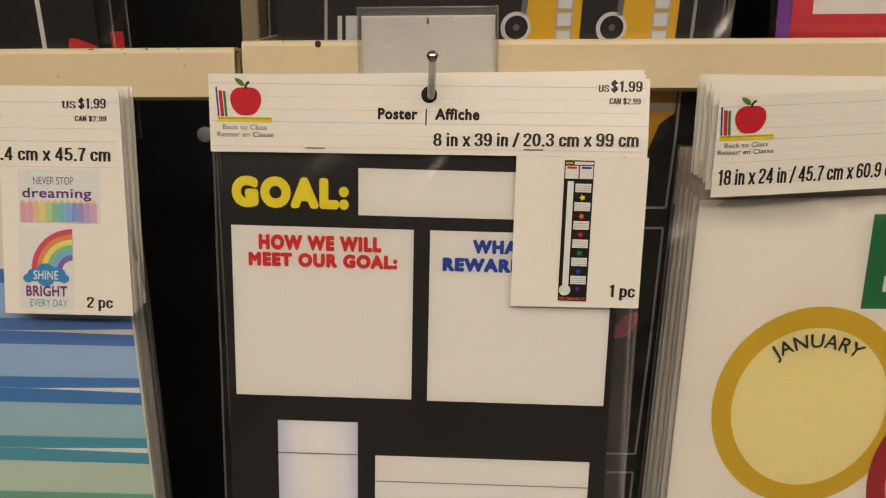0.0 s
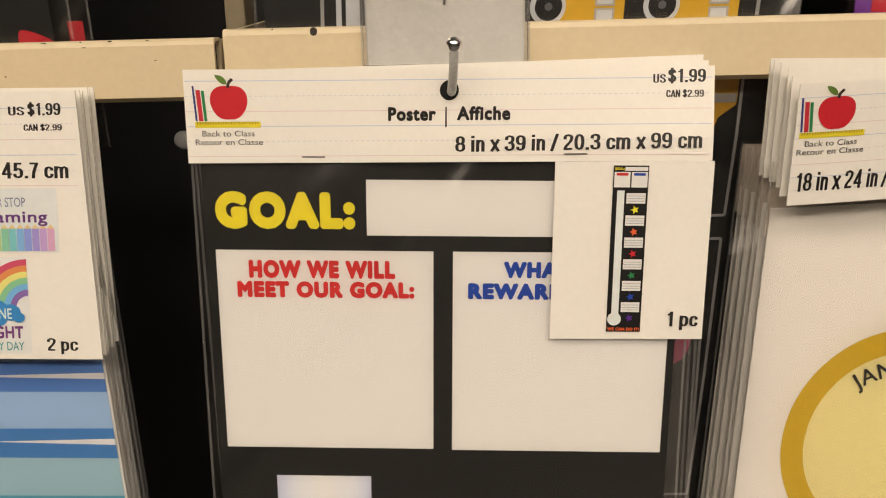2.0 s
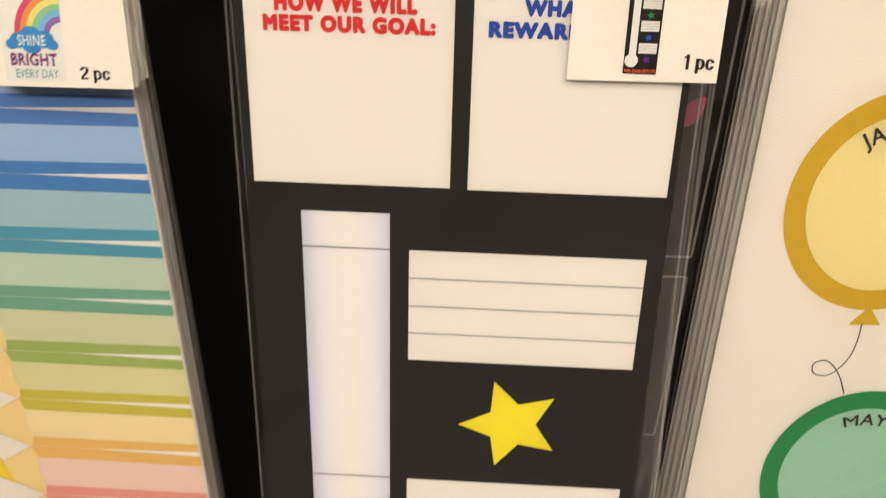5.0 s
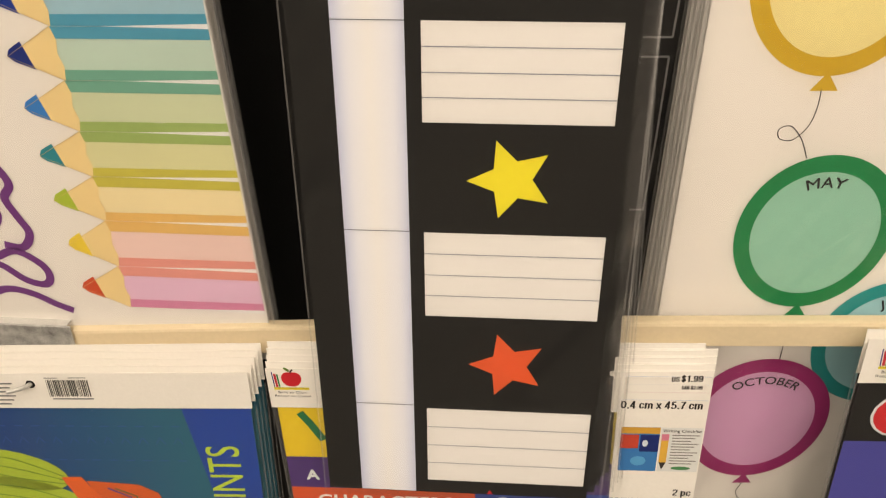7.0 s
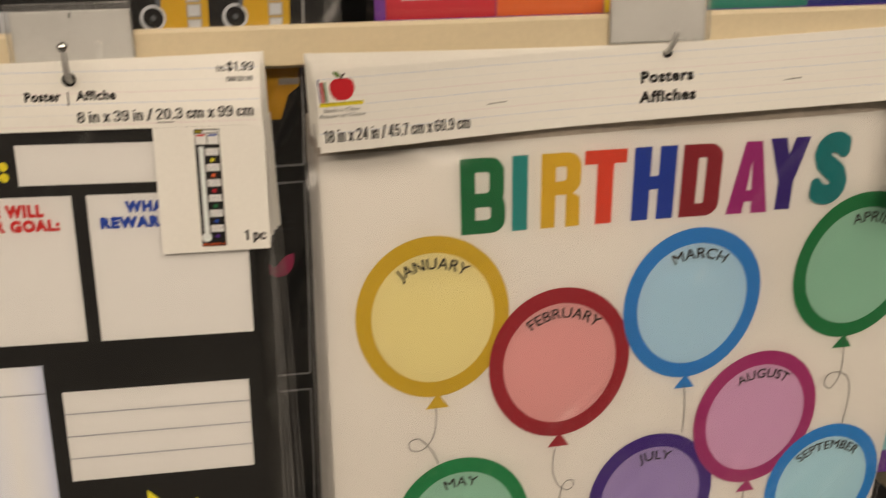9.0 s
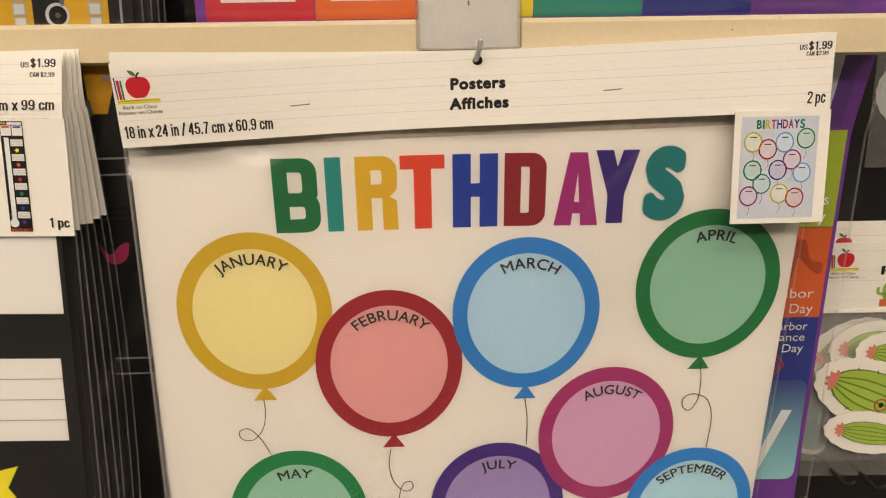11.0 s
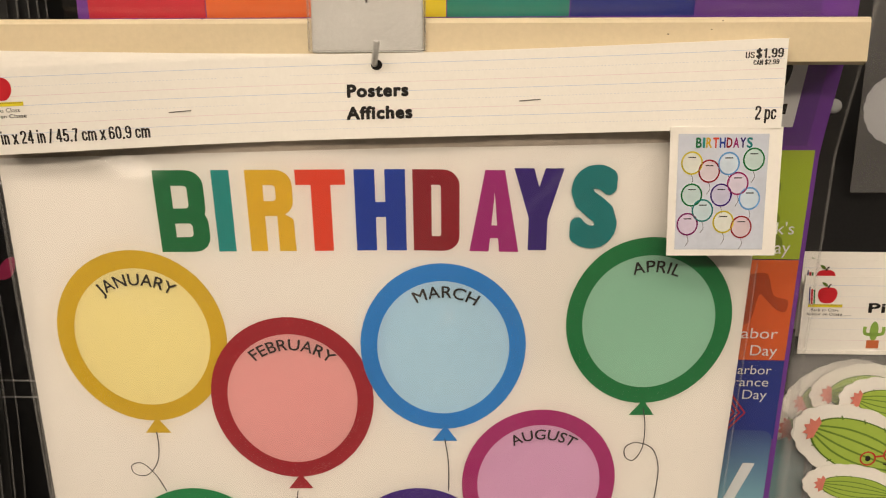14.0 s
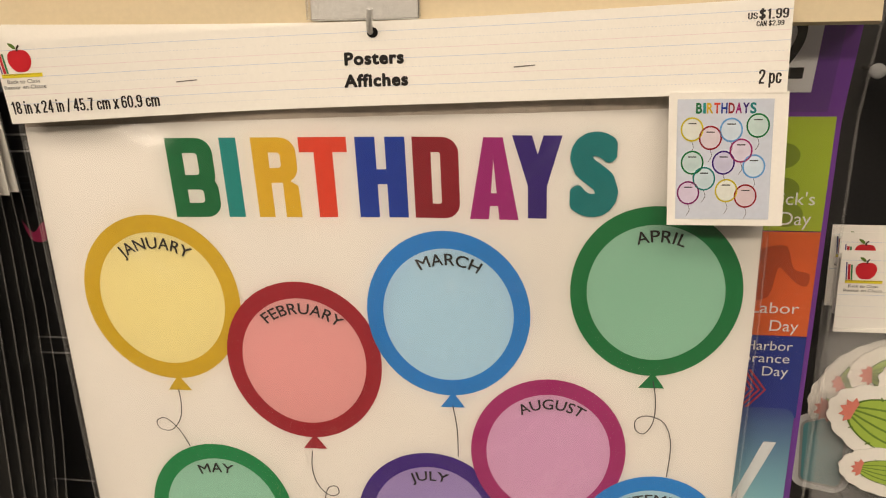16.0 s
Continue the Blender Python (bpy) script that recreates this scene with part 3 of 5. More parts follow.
def goal_pack(front, depth, du, dv, turn, bow=0.0):
    M = goal_surface(depth, du, dv, turn, bow)
    t = thing("goal_poster_pack", M(0.109, 0.58, 0), "black goal chart poster in clear sleeve under white header card" if front else "black goal chart poster pack hanging behind another one", "poster pack", "goal chart packs")
    # header card with a tag that hangs down on its right
    slab(lambda u, v, w: M(u, v - 0.012 * max(0, u), w), -0.0005, 0.0, 0.2176, 0.0385, 0.0006, CARD, t, "header_card", "white ruled header card", 16, 4, lambda u, v: 0.0022)
    slab(lambda u, v, w: M(u, v - 0.012 * max(0, u), w), 0.1535, 0.0386, 0.2186, 0.1162, 0.0006, CARD, t, "header_tag", "white card tag with a small picture", 4, 6, lambda u, v: 0.0022 + 0.006 * max(0, (u - 0.155)) + 0.01 * max(0, v - 0.05))
    slab(M, 0.0038, 0.03, 0.2080, 0.575, 0.0004, BLACK, t, "sheet", "black printed poster sheet", 4, 12)
    film_sheet(M, 0.0005, 0.037, 0.2185, 0.580, 0.0014, t)
    if not front:
        return t
    W = 0.0005
    H = 0.00286
    D = lambda u, v, w: M(u, v - 0.012 * max(0, u), w)
    ruled_lines(D, 0.0, 0.2165, 0.0045, 6, 0.0062, -1, H, t)
    school_logo(D, 0.0035, 0.0226, 0.0276, H + 0.0001, t, -1)
    lettering(D, "Poster", 0.0842, 0.1039, 0.0213, 0.0056, H + 0.0001, ink("1B1816"), t, up=-1, bold=0.045)
    lettering(D, "|", 0.1078, 0.1084, 0.0220, 0.0062, H + 0.0001, ink("1B1816"), t, up=-1)
    lettering(D, "Affiche", 0.1126, 0.1345, 0.0212, 0.0056, H + 0.0001, ink("1B1816"), t, up=-1, bold=0.045)
    condensed(D, "8 in x 39 in / 20.3 cm x 99 cm", 0.1120, 0.2130, 0.0343, 0.0066, H + 0.0001, ink("2A2623"), t, up=-1, slope=-0.012)
    condensed(D, "US", 0.1924, 0.1975, 0.0068, 0.0036, H + 0.0001, ink("2A2623"), t, up=-1)
    condensed(D, "$1.99", 0.1985, 0.2138, 0.0066, 0.0054, H + 0.0001, ink("2A2623"), t, up=-1, weight=0.145)
    condensed(D, "CAN $2.99", 0.1979, 0.2132, 0.0126, 0.0030, H + 0.0001, ink("2A2623"), t, up=-1, weight=0.145)
    ellipse_piece(D, 0.1094, 0.0090, 0.0039, 0.0041, H + 0.0001, ink("0A0807"), t, "hanging_hole", "punched hanging hole")
    ribbon(D, [(0.0479, 0.0360), (0.0576, 0.0361)], 0.0006, H + 0.0002, ink("6E6760"), t, "staple", "small steel staple")
    ribbon(D, [(0.1568, 0.0354), (0.1665, 0.0353)], 0.0006, H + 0.0002, ink("6E6760"), t, "staple", "small steel staple")
    # the printed chart
    white, pale = WHITE_PRINT, ink("E9ECF4")
    lettering(M, "GOAL:", 0.0088, 0.0693, 0.0667, 0.0160, W, ink("F5DA1A"), t, up=-1, bold=0.085, label="fat yellow lettering")
    print_rect(M, 0.0742, 0.0452, 0.2045, 0.0694, W, white, t, "white_box")
    print_rect(M, 0.0080, 0.0762, 0.1028, 0.1688, W, white, t, "white_box")
    print_rect(M, 0.1112, 0.0762, 0.2048, 0.1692, W, white, t, "white_box")
    for body, u0, u1, b, h in (("HOW WE WILL", 0.0222, 0.0862, 0.0886, 0.0080), ("MEET OUR GOAL:", 0.0167, 0.0945, 0.0974, 0.0073)):
        lettering(M, body, u0, u1, b, h, W + 0.0001, ink("D42C28"), t, up=-1, bold=0.075, label="fat red lettering")
    for body, u0, u1, b, h in (("WHA", 0.1332, 0.1560, 0.0877, 0.0072), ("REWARD", 0.1179, 0.1600, 0.0974, 0.0072)):
        lettering(M, body, u0, u1, b, h, W + 0.0001, ink("2348A0"), t, up=-1, bold=0.075, label="fat blue lettering")
    tube = print_rect(M, 0.0302, 0.1829, 0.0740, 0.5745, W, TUBE, t, "thermometer_tube", "pale tube with grey-blue shaded sides", 1, 10)
    across = tube.data.uv_layers.new(name="across")
    for loop in tube.data.loops:
        across.data[loop.index].uv = (loop.vertex_index % 2, 0.5)
    for v in (0.2014, 0.3397, 0.4862):
        print_rect(M, 0.0302, v, 0.0740, v + 0.0006, W + 0.0003, ink("6E6C72"), t, "tube_mark")
    for v0, v1, u1 in ((0.2018, 0.2640, 0.1995), (0.3406, 0.4064, 0.2015), (0.4894, 0.5616, 0.2045)):
        print_rect(M, 0.0836, v0, u1, v1, W, white, t, "writing_box")
        for k in (1, 2, 3):
            v = v0 + (v1 - v0) * k / 4 - 0.0008
            print_rect(M, 0.0836, v, u1, v + 0.0006, W + 0.0003, ink("8E8D94"), t, "rule")
    print_poly(M, star_pts(0.1392, 0.3014, 0.0283, -0.36, -1), W, ink("F6DE1A"), t, "star", "yellow star")
    print_poly(M, star_pts(0.1424, 0.4474, 0.0283, -0.30, -1), W, ink("E8622B"), t, "star", "orange star")
    print_poly(M, [(0.1300, 0.5745), (0.1325, 0.5700), (0.1350, 0.5745)], W, ink("CE2029"), t, "star", "red star tip at the fold")
    # small picture on the tag
    K = lambda u, v, w: M(u, v, w + 0.0031 + 0.006 * max(0, u - 0.155) + 0.01 * max(0, v - 0.05))
    u0, u1, v0, v1 = 0.1775, 0.1920, 0.0380, 0.1105
    w_ = u1 - u0
    print_rect(K, u0, v0, u1, v1, 0.0002, ink("1B1918"), t, "mini_sheet", "", 1, 4)
    print_rect(K, u0 + 0.33 * w_, v0 + 0.0006, u1 - 0.03 * w_, v0 + 0.0022, 0.0004, white, t, "mini_box")
    lettering(K, "GOAL:", u0 + 0.03 * w_, u0 + 0.31 * w_, v0 + 0.0019, 0.0011, 0.0004, ink("F5DA1A"), t, up=-1, bold=0.05)
    print_rect(K, u0 + 0.03 * w_, v0 + 0.0027, u0 + 0.48 * w_, v0 + 0.0092, 0.0004, white, t, "mini_box")
    print_rect(K, u0 + 0.52 * w_, v0 + 0.0027, u1 - 0.03 * w_, v0 + 0.0092, 0.0004, white, t, "mini_box")
    print_rect(K, u0 + 0.09 * w_, v0 + 0.0031, u0 + 0.42 * w_, v0 + 0.0042, 0.0005, ink("D42C28"), t, "mini_writing")
    print_rect(K, u0 + 0.58 * w_, v0 + 0.0031, u1 - 0.09 * w_, v0 + 0.0042, 0.0005, ink("2348A0"), t, "mini_writing")
    print_rect(K, u0 + 0.13 * w_, v0 + 0.0105, u0 + 0.34 * w_, v1 - 0.006, 0.0004, pale, t, "mini_tube", "", 1, 4)
    ellipse_piece(K, u0 + 0.22 * w_, v1 - 0.0058, 0.0029, 0.0029, 0.0005, pale, t, "mini_bulb")
    for k, c in enumerate(("F6DE1A", "E8622B", "CE2029", "2E8048", "2348A0", "5B2C86")):
        v = v0 + 0.0116 + k * 0.0095
        print_rect(K, u0 + 0.40 * w_, v, u1 - 0.06 * w_, v + 0.0044, 0.0004, white, t, "mini_box")
        for j in (1, 2, 3):
            print_rect(K, u0 + 0.42 * w_, v + 0.0011 * j, u1 - 0.08 * w_, v + 0.0011 * j + 0.0002, 0.0005, ink("A4A3A8"), t, "mini_rule")
        print_poly(K, star_pts(u0 + 0.66 * w_, v + 0.0071, 0.0018, -0.3, -1), 0.0004, ink(c), t, "mini_star")
    lettering(K, "WE CAN DO IT!", u0 + 0.03 * w_, u1 - 0.03 * w_, v1 - 0.0006, 0.0014, 0.0004, ink("E8622B"), t, up=-1, bold=0.05)
    condensed(K, "1 pc", 0.2028, 0.2160, 0.1078, 0.0066, 0.0002, ink("2A2623"), t, up=-1)
    return t


TUBE = material("tube_print", (0.84, 0.84, 0.86), rough=0.4, vary=0.02)
# the tube's own printed shading runs across its width
nt = TUBE.node_tree
across_map, span = nt.nodes.new("ShaderNodeUVMap"), nt.nodes.new("ShaderNodeSeparateXYZ")
across_map.uv_map = "across"
nt.links.new(across_map.outputs[0], span.inputs[0])
shade = nt.nodes.new("ShaderNodeValToRGB")
shade.color_ramp.elements[0].color, shade.color_ramp.elements[1].color = (0.56, 0.60, 0.76, 1), (0.60, 0.64, 0.78, 1)
for p, c in ((0.2, (0.74, 0.76, 0.82, 1)), (0.5, (0.79, 0.79, 0.79, 1)), (0.82, (0.74, 0.76, 0.82, 1))):
    e = shade.color_ramp.elements.new(p)
    e.color = c
nt.links.new(span.outputs[0], shade.inputs[0])
nt.links.new(shade.outputs[0], nt.nodes["Principled BSDF"].inputs["Base Color"])

goal_pack(True, 0.0, 0.0, 0.0, 0.0)
for depth, du, dv, turn, bow in ((0.006, -0.0012, 0.0008, -0.013, 0.003), (0.0115, -0.0022, 0.0010, -0.022, 0.010), (0.017, -0.0010, 0.0020, -0.018, 0.017), (0.022, 0.0, 0.0022, -0.026, 0.022), (0.0255, 0.0012, 0.0024, -0.030, 0.028)):
    goal_pack(False, depth, du, dv, turn, bow)


# ---- birthday poster packs ----
def soft_step(q):
    q = min(1.0, max(0.0, q))
    return q * q * (3 - 2 * q)


def bday_surface(depth=0.0, dx=0.0, dz=0.0, turn=0.0):
    s, c = math.sin(turn), math.cos(turn)

    def M(x, z, w):
        a, b = x - 0.39, z - 1.45
        X, Z = 0.39 + a * c - b * s + dx, 1.45 + a * s + b * c + dz
        b = Z - 1.3
        X, Z = 0.01433 + 0.93752 * X - 0.01725 * b + 0.04851 * X * b, 1.30336 + 0.00053 * X + 0.93167 * b - 0.011 * X * b
        y = 0.4556 + 0.0704 * X - 0.0980 * (Z - 1.3) - 0.0695 * X * (Z - 1.3) + depth
        # the upper right corner is drawn forward by the header
        high = soft_step((Z - 1.22) / 0.12)
        y -= 0.009 * soft_step((X - 0.38) / 0.12) * high
        X -= 0.004 * soft_step((X - 0.47) / 0.07) * high
        return Vector((X, y - w, Z))
    return M


# even grey-brown for a strip added across the gap between header card and sheet
STRIP = material("header_gap_strip", (0.55, 0.49, 0.42), rough=0.3, vary=0.2, scale=30)
BALLOONS = [
    ("JANUARY", 0.2155, 1.2560, "D2AC1E", "EEDC98", 0.0515, 0.0), ("FEBRUARY", 0.3190, 1.2037, "A52530", "E8A89E", 0.058, 0.05), ("MARCH", 0.4312, 1.2449, "2F86C4", "BAD4E0", 0.0425, 0.04),
    ("APRIL", 0.5800, 1.2652, "1B7A40", "A0C8A8", 0.0315, 0.06), ("MAY", 0.2345, 1.0590, "1F8A4C", "A4CCAE", 0.026, -0.02), ("JUNE", 0.3168, 0.9430, "2C9A90", "B2D4CE", 0.029, 0.0),
    ("JULY", 0.4097, 1.0550, "4C2C80", "AC94BC", 0.028, 0.0), ("AUGUST", 0.5050, 1.1244, "AF3370", "DCAAC0", 0.047, 0.04), ("SEPTEMBER", 0.5872, 1.0375, "2F8ECB", "BCDAE6", 0.062, 0.0),
    ("OCTOBER", 0.2250, 0.8520, "A8316E", "DCAAC0", 0.056, 0.02),
]
STRINGS = {
    "JANUARY": [(0.2145, 1.1795), (0.2148, 1.165), (0.2118, 1.150), (0.2030, 1.1390), (0.1935, 1.1400), (0.1920, 1.1475), (0.2000, 1.1495), (0.2090, 1.1390), (0.2155, 1.1238)],
    "FEBRUARY": [(0.3168, 1.1216), (0.3150, 1.104), (0.3185, 1.088), (0.3270, 1.0780), (0.3345, 1.0800), (0.3335, 1.0870), (0.3262, 1.0850), (0.3225, 1.0700), (0.3240, 1.048)],
    "MARCH": [(0.4315, 1.1686), (0.4345, 1.145), (0.4345, 1.1190)],
    "APRIL": [(0.5817, 1.1917), (0.5845, 1.175), (0.5841, 1.1560), (0.5780, 1.1445), (0.5713, 1.1480), (0.5712, 1.1570), (0.5800, 1.1605), (0.5925, 1.1540), (0.5985, 1.1350), (0.5975, 1.1040)],
    "MAY": [(0.2345, 0.982), (0.2330, 0.955), (0.2325, 0.9240)],
    "OCTOBER": [(0.2260, 0.764), (0.2220, 0.750), (0.2280, 0.738)],
    "AUGUST": [(0.5045, 1.046), (0.503, 1.02)],
}


def pale_mix(hexa):
    """A colour code drawn halfway to light grey."""
    return "".join("%02X" % ((int(hexa[i:i + 2], 16) + 0xCE) // 2) for i in (0, 2, 4))


def title_letter(M, ch, x0, x1, z0, h, lift, mat, t):
    """A tall condensed block capital, drawn with strokes of one width into a single mesh."""
    w, s = x1 - x0, {"B": 0.0112, "R": 0.0114, "H": 0.0138, "D": 0.0126}.get(ch, 0.0132)
    b = 0.0108
    vs, fs = [], []

    def quad(pts):
        """One flat stroke; a tall one is cut across so that it follows the bent sheet."""
        n = 8 if len(pts) == 4 and max(c for a, c in pts) - min(c for a, c in pts) > 0.012 else 1
        up = lift + 0.000004 * len(fs)
        if n == 1:
            k = len(vs)
            vs.extend(M(x0 + a, z0 + c, up) for a, c in pts)
            fs.append(list(range(k, k + len(pts))))
            return
        p, q, r, o = pts
        k = len(vs)
        for i in range(n + 1):
            f = i / n
            for e, g in ((p, o), (q, r)):
                vs.append(M(x0 + e[0] + (g[0] - e[0]) * f, z0 + e[1] + (g[1] - e[1]) * f, up))
        fs.extend((k + 2 * i, k + 2 * i + 1, k + 2 * i + 3, k + 2 * i + 2) for i in range(n))

    def bar(a0, c0, a1, c1):
        quad([(a0, c0), (a1, c0), (a1, c1), (a0, c1)])

    def bowl(c0, c1, right=w):
        """A bowl from the stem to the right and back, between heights c0 and c1."""
        r, n = min(0.011, (c1 - c0) / 2), 6
        out = [(s * 0.8, c1)] + [(right - r + r * math.sin(i * math.pi / 2 / n), c1 - r + r * math.cos(i * math.pi / 2 / n)) for i in range(n + 1)] + [(right - r + r * math.cos(i * math.pi / 2 / n), c0 + r - r * math.sin(i * math.pi / 2 / n)) for i in range(n + 1)] + [(s * 0.8, c0)]
        q = max(0.0005, r - s * 0.75)
        inn = [(s * 0.8, c1 - b)] + [(right - s - q + q * math.sin(i * math.pi / 2 / n), c1 - b - q + q * math.cos(i * math.pi / 2 / n)) for i in range(n + 1)] + [(right - s - q + q * math.cos(i * math.pi / 2 / n), c0 + b + q - q * math.sin(i * math.pi / 2 / n)) for i in range(n + 1)] + [(s * 0.8, c0 + b)]
        for i in range(len(out) - 1):
            quad([out[i], out[i + 1], inn[i + 1], inn[i]])

    if ch in "BIRHD":
        bar(0, 0, s if ch != "I" else w, h)
    if ch == "B":
        bowl(0, h * 0.54)
        bowl(h * 0.54 - b, h, w * 0.97)
    elif ch == "D":
        bowl(0, h)
    elif ch == "R":
        bowl(h * 0.44, h)
        quad([(w - s, 0), (w, 0), (w - 0.0005, h * 0.40), (w - s, h * 0.52)])
    elif ch == "T":
        bar(0, h - b, w, h)
        bar(w / 2 - s / 2, 0, w / 2 + s / 2, h - b)
    elif ch == "H":
        bar(w - s, 0, w, h)
        bar(s, h * 0.42, w - s, h * 0.42 + b)
    elif ch == "A":
        quad([(0, 0), (s, 0), (w / 2 + 0.0005, h - 0.010), (w / 2 - 0.0065, h)])
        quad([(w - s, 0), (w, 0), (w / 2 + 0.0065, h), (w / 2 - 0.0005, h - 0.010)])
        quad([(w / 2 - 0.0065, h), (w / 2 - 0.0005, h - 0.012), (w / 2 + 0.0065, h)])
        bar(w * 0.27, h * 0.17, w * 0.73, h * 0.33)
    elif ch == "Y":
        bar(w / 2 - s / 2, 0, w / 2 + s / 2, h * 0.45)
        quad([(0, h), (s, h), (w / 2 + s / 2, h * 0.40), (w / 2 - s / 2, h * 0.40)])
        quad([(w - s, h), (w, h), (w / 2 + s / 2, h * 0.40), (w / 2 - s / 2, h * 0.40)])
    elif ch == "S":
        return lettering(M, "S", x0, x1, z0, h, lift + 0.0006, mat, t, "title_letter", "tall coloured capital letter", bold=0.075)
    return mesh_part("title_letter", vs, fs, mat, t, "tall coloured capital letter")


def bday_pack(front, depth, dx, dz, turn, rise=0.0):
    M = bday_surface(depth, dx, dz, turn)
    t = thing("birthday_poster_pack", M(0.39, 0.74, 0), "white birthday balloon poster in clear sleeve under ruled header" if front else "white birthday poster pack hanging behind another one", "poster pack", "birthday packs")

    def HM(x, z, w):
        """The header card: its left end curls towards the aisle."""
        s, k = (x - 0.1323) / 0.5137, (z - 1.3932) / 0.058
        ease = soft_step(s / 0.4)
        near = 0.4405 - 0.008 * (k - 0.2)
        y = near + (0.4620 - near) * ease + depth * (0.8 - 0.6 * ease)
        lo, hi = 1.3919 + 0.0132 * s, 1.4450 + 0.0118 * s - 0.0025 * math.sin(math.pi * max(0, min(1, s)))
        e = max(0, 1 - s / 0.5) ** 1.5
        lo, hi = lo - 0.0022 * e, hi - 0.0036 * e
        X = 0.1425 + 0.0005 * (1 - k) * (1 - s) + s * 0.4787 + dx - 0.003 * math.exp(-((s - 0.22) / 0.1) ** 2) + 0.002 * max(0, 1 - s / 0.1)
        return Vector((X, y - w, lo + (hi - lo) * k + rise * max(0, (0.40 - X) / 0.24) ** 1.4))

    def TM(x, z, w):
        """The tag that hangs from the header's right end."""
        X = 0.5564 + (x - 0.58) * 0.934 + 0.0025 * (1.409 - z) / 0.09
        Z = 1.3254 + (z - 1.3185) * 0.888
        return Vector((X, 0.4620 + depth * 0.2 + 0.04 * (X - 0.6) + 0.03 * (1.405 - Z) - w, Z))

    slab(HM, 0.1325, 1.3932, 0.6455, 1.4512, 0.0006, CARD, t, "header_card", "white ruled header card", 28, 4)
    slab(TM, 0.5795 + depth * 0.4, 1.3195, 0.6508 - depth * 0.2, 1.4090, 0.0006, CARD, t, "header_tag", "white card tag with a small picture", 4, 4)
    def SM(x, z, w):
        return M(x + (z - 1.388) * 0.035 * (1 if x < 0.3 else -0.02), z + (x - 0.1388) * 0.0232 * max(0, (z - 1.30) / 0.09) , w)
    slab(SM, 0.1385, 0.735, 0.6485, 1.3885, 0.0004, PAPER, t, "sheet", "white printed poster sheet", 44, 48)
    slab(SM, 0.1375, 1.3750, 0.6495, 1.4100, 0.0003, STRIP, t, "gap_strip", "grey-brown strip added across the gap between header and sheet", 12, 2, lambda u, v: -0.0012)
    film_sheet(SM, 0.1360, 0.730, 0.6520, 1.4120, 0.0022, t, True, 44, 48, 1, FILM_LOOSE)
    if not front:
        return t
    H = 0.00006
    HD = lambda x, z, w: HM(x, z, w + 0.0006)
    ruled_lines(HD, 0.1327, 0.6453, 1.4446, 8, 0.0063, 1, H, t)
    school_logo(HD, 0.1345, 1.4270, 0.0306, H + 0.0001, t, 1)
    lettering(HD, "Posters", 0.3682, 0.4082, 1.4220, 0.0092, H + 0.0001, ink("1B1816"), t, bold=0.05)
    lettering(HD, "Affiches", 0.3674, 0.4105, 1.4066, 0.0092, H + 0.0001, ink("1B1816"), t, bold=0.05)
    condensed(HD, "18 in x 24 in / 45.7 cm x 60.9 cm", 0.1352, 0.2432, 1.4000, 0.0092, H + 0.0001, ink("211D1B"), t, slope=-0.001)
    condensed(HD, "US", 0.6197, 0.6253, 1.4394, 0.0042, H + 0.0001, ink("2A2623"), t)
    condensed(HD, "$1.99", 0.6262, 0.6429, 1.4392, 0.0062, H + 0.0001, ink("2A2623"), t, weight=0.145)
    condensed(HD, "CAN $2.99", 0.6249, 0.6407, 1.4350, 0.0032, H + 0.0001, ink("2A2623"), t, weight=0.145)
    condensed(HD, "2 pc", 0.6285, 0.6415, 1.3990, 0.0095, H + 0.0001, ink("2A2623"), t)
    ellipse_piece(HD, 0.3880, 1.4440, 0.0036, 0.0036, H + 0.0002, ink("0A0807"), t, "hanging_hole", "punched hanging hole")
    for a in (0.2561, 0.4794):
        ribbon(HD, [(a, 1.4165), (a + 0.0135, 1.4172)], 0.0007, H + 0.0003, ink("6E6760"), t, "staple", "small steel staple")
    # the printed poster
    W = 0.00046
    for ch, x0, x1, c in (("B", 0.2382, 0.2722, "186F3C"), ("I", 0.2772, 0.2892, "1F8C82"), ("R", 0.2995, 0.3305, "DAAE20"), ("T", 0.3329, 0.3663, "DC4628"), ("H", 0.3722, 0.4065, "1D3E96"), ("D", 0.4114, 0.4430, "901C28"), ("A", 0.4498, 0.4834, "A42672"), ("Y", 0.4792, 0.5134, "3A2270"), ("S", 0.5190, 0.5532, "197C78")):
        title_letter(M, ch, x0, x1, 1.3215 + max(0, x0 - 0.45) * 0.05, 0.0585, W, ink(c), t)
    for order, (name, cx, cz, dark, light, width, lean) in enumerate(BALLOONS):
        rx, rz = (0.0645, 0.0765) if name == "OCTOBER" else (0.0600, 0.0682)
        cz -= 0.0010
        if name == "MAY":
            rz, cz = 0.0705, cz - 0.0023
        lift = W + 0.00007 * order
        b = ellipse_piece(M, cx, cz, rx * 0.81, rz * 0.81, lift, ink(light), t, "balloon", name.capitalize() + " balloon with pale fill and dark rim", lean=lean * 0.5, egg=0.02)
        ellipse_piece(M, cx, cz, rx, rz, lift + 0.0001, ink(dark), b, "rim", "", 0.80, lean=lean * 0.5, egg=0.02)
        print_poly(M, [(cx + 0.0012, cz - rz + 0.003), (cx - 0.0088, cz - rz - 0.0105), (cx + 0.0102, cz - rz - 0.0108)], lift + 0.0001, ink(dark), b, "knot")
        arc_lettering(M, name, cx + 0.0005, cz + 0.0005, 0.0405 * rz / 0.0670, width, 0.0088, lift + 0.0004, ink("2E2A28"), b, lean, bold=0.012)
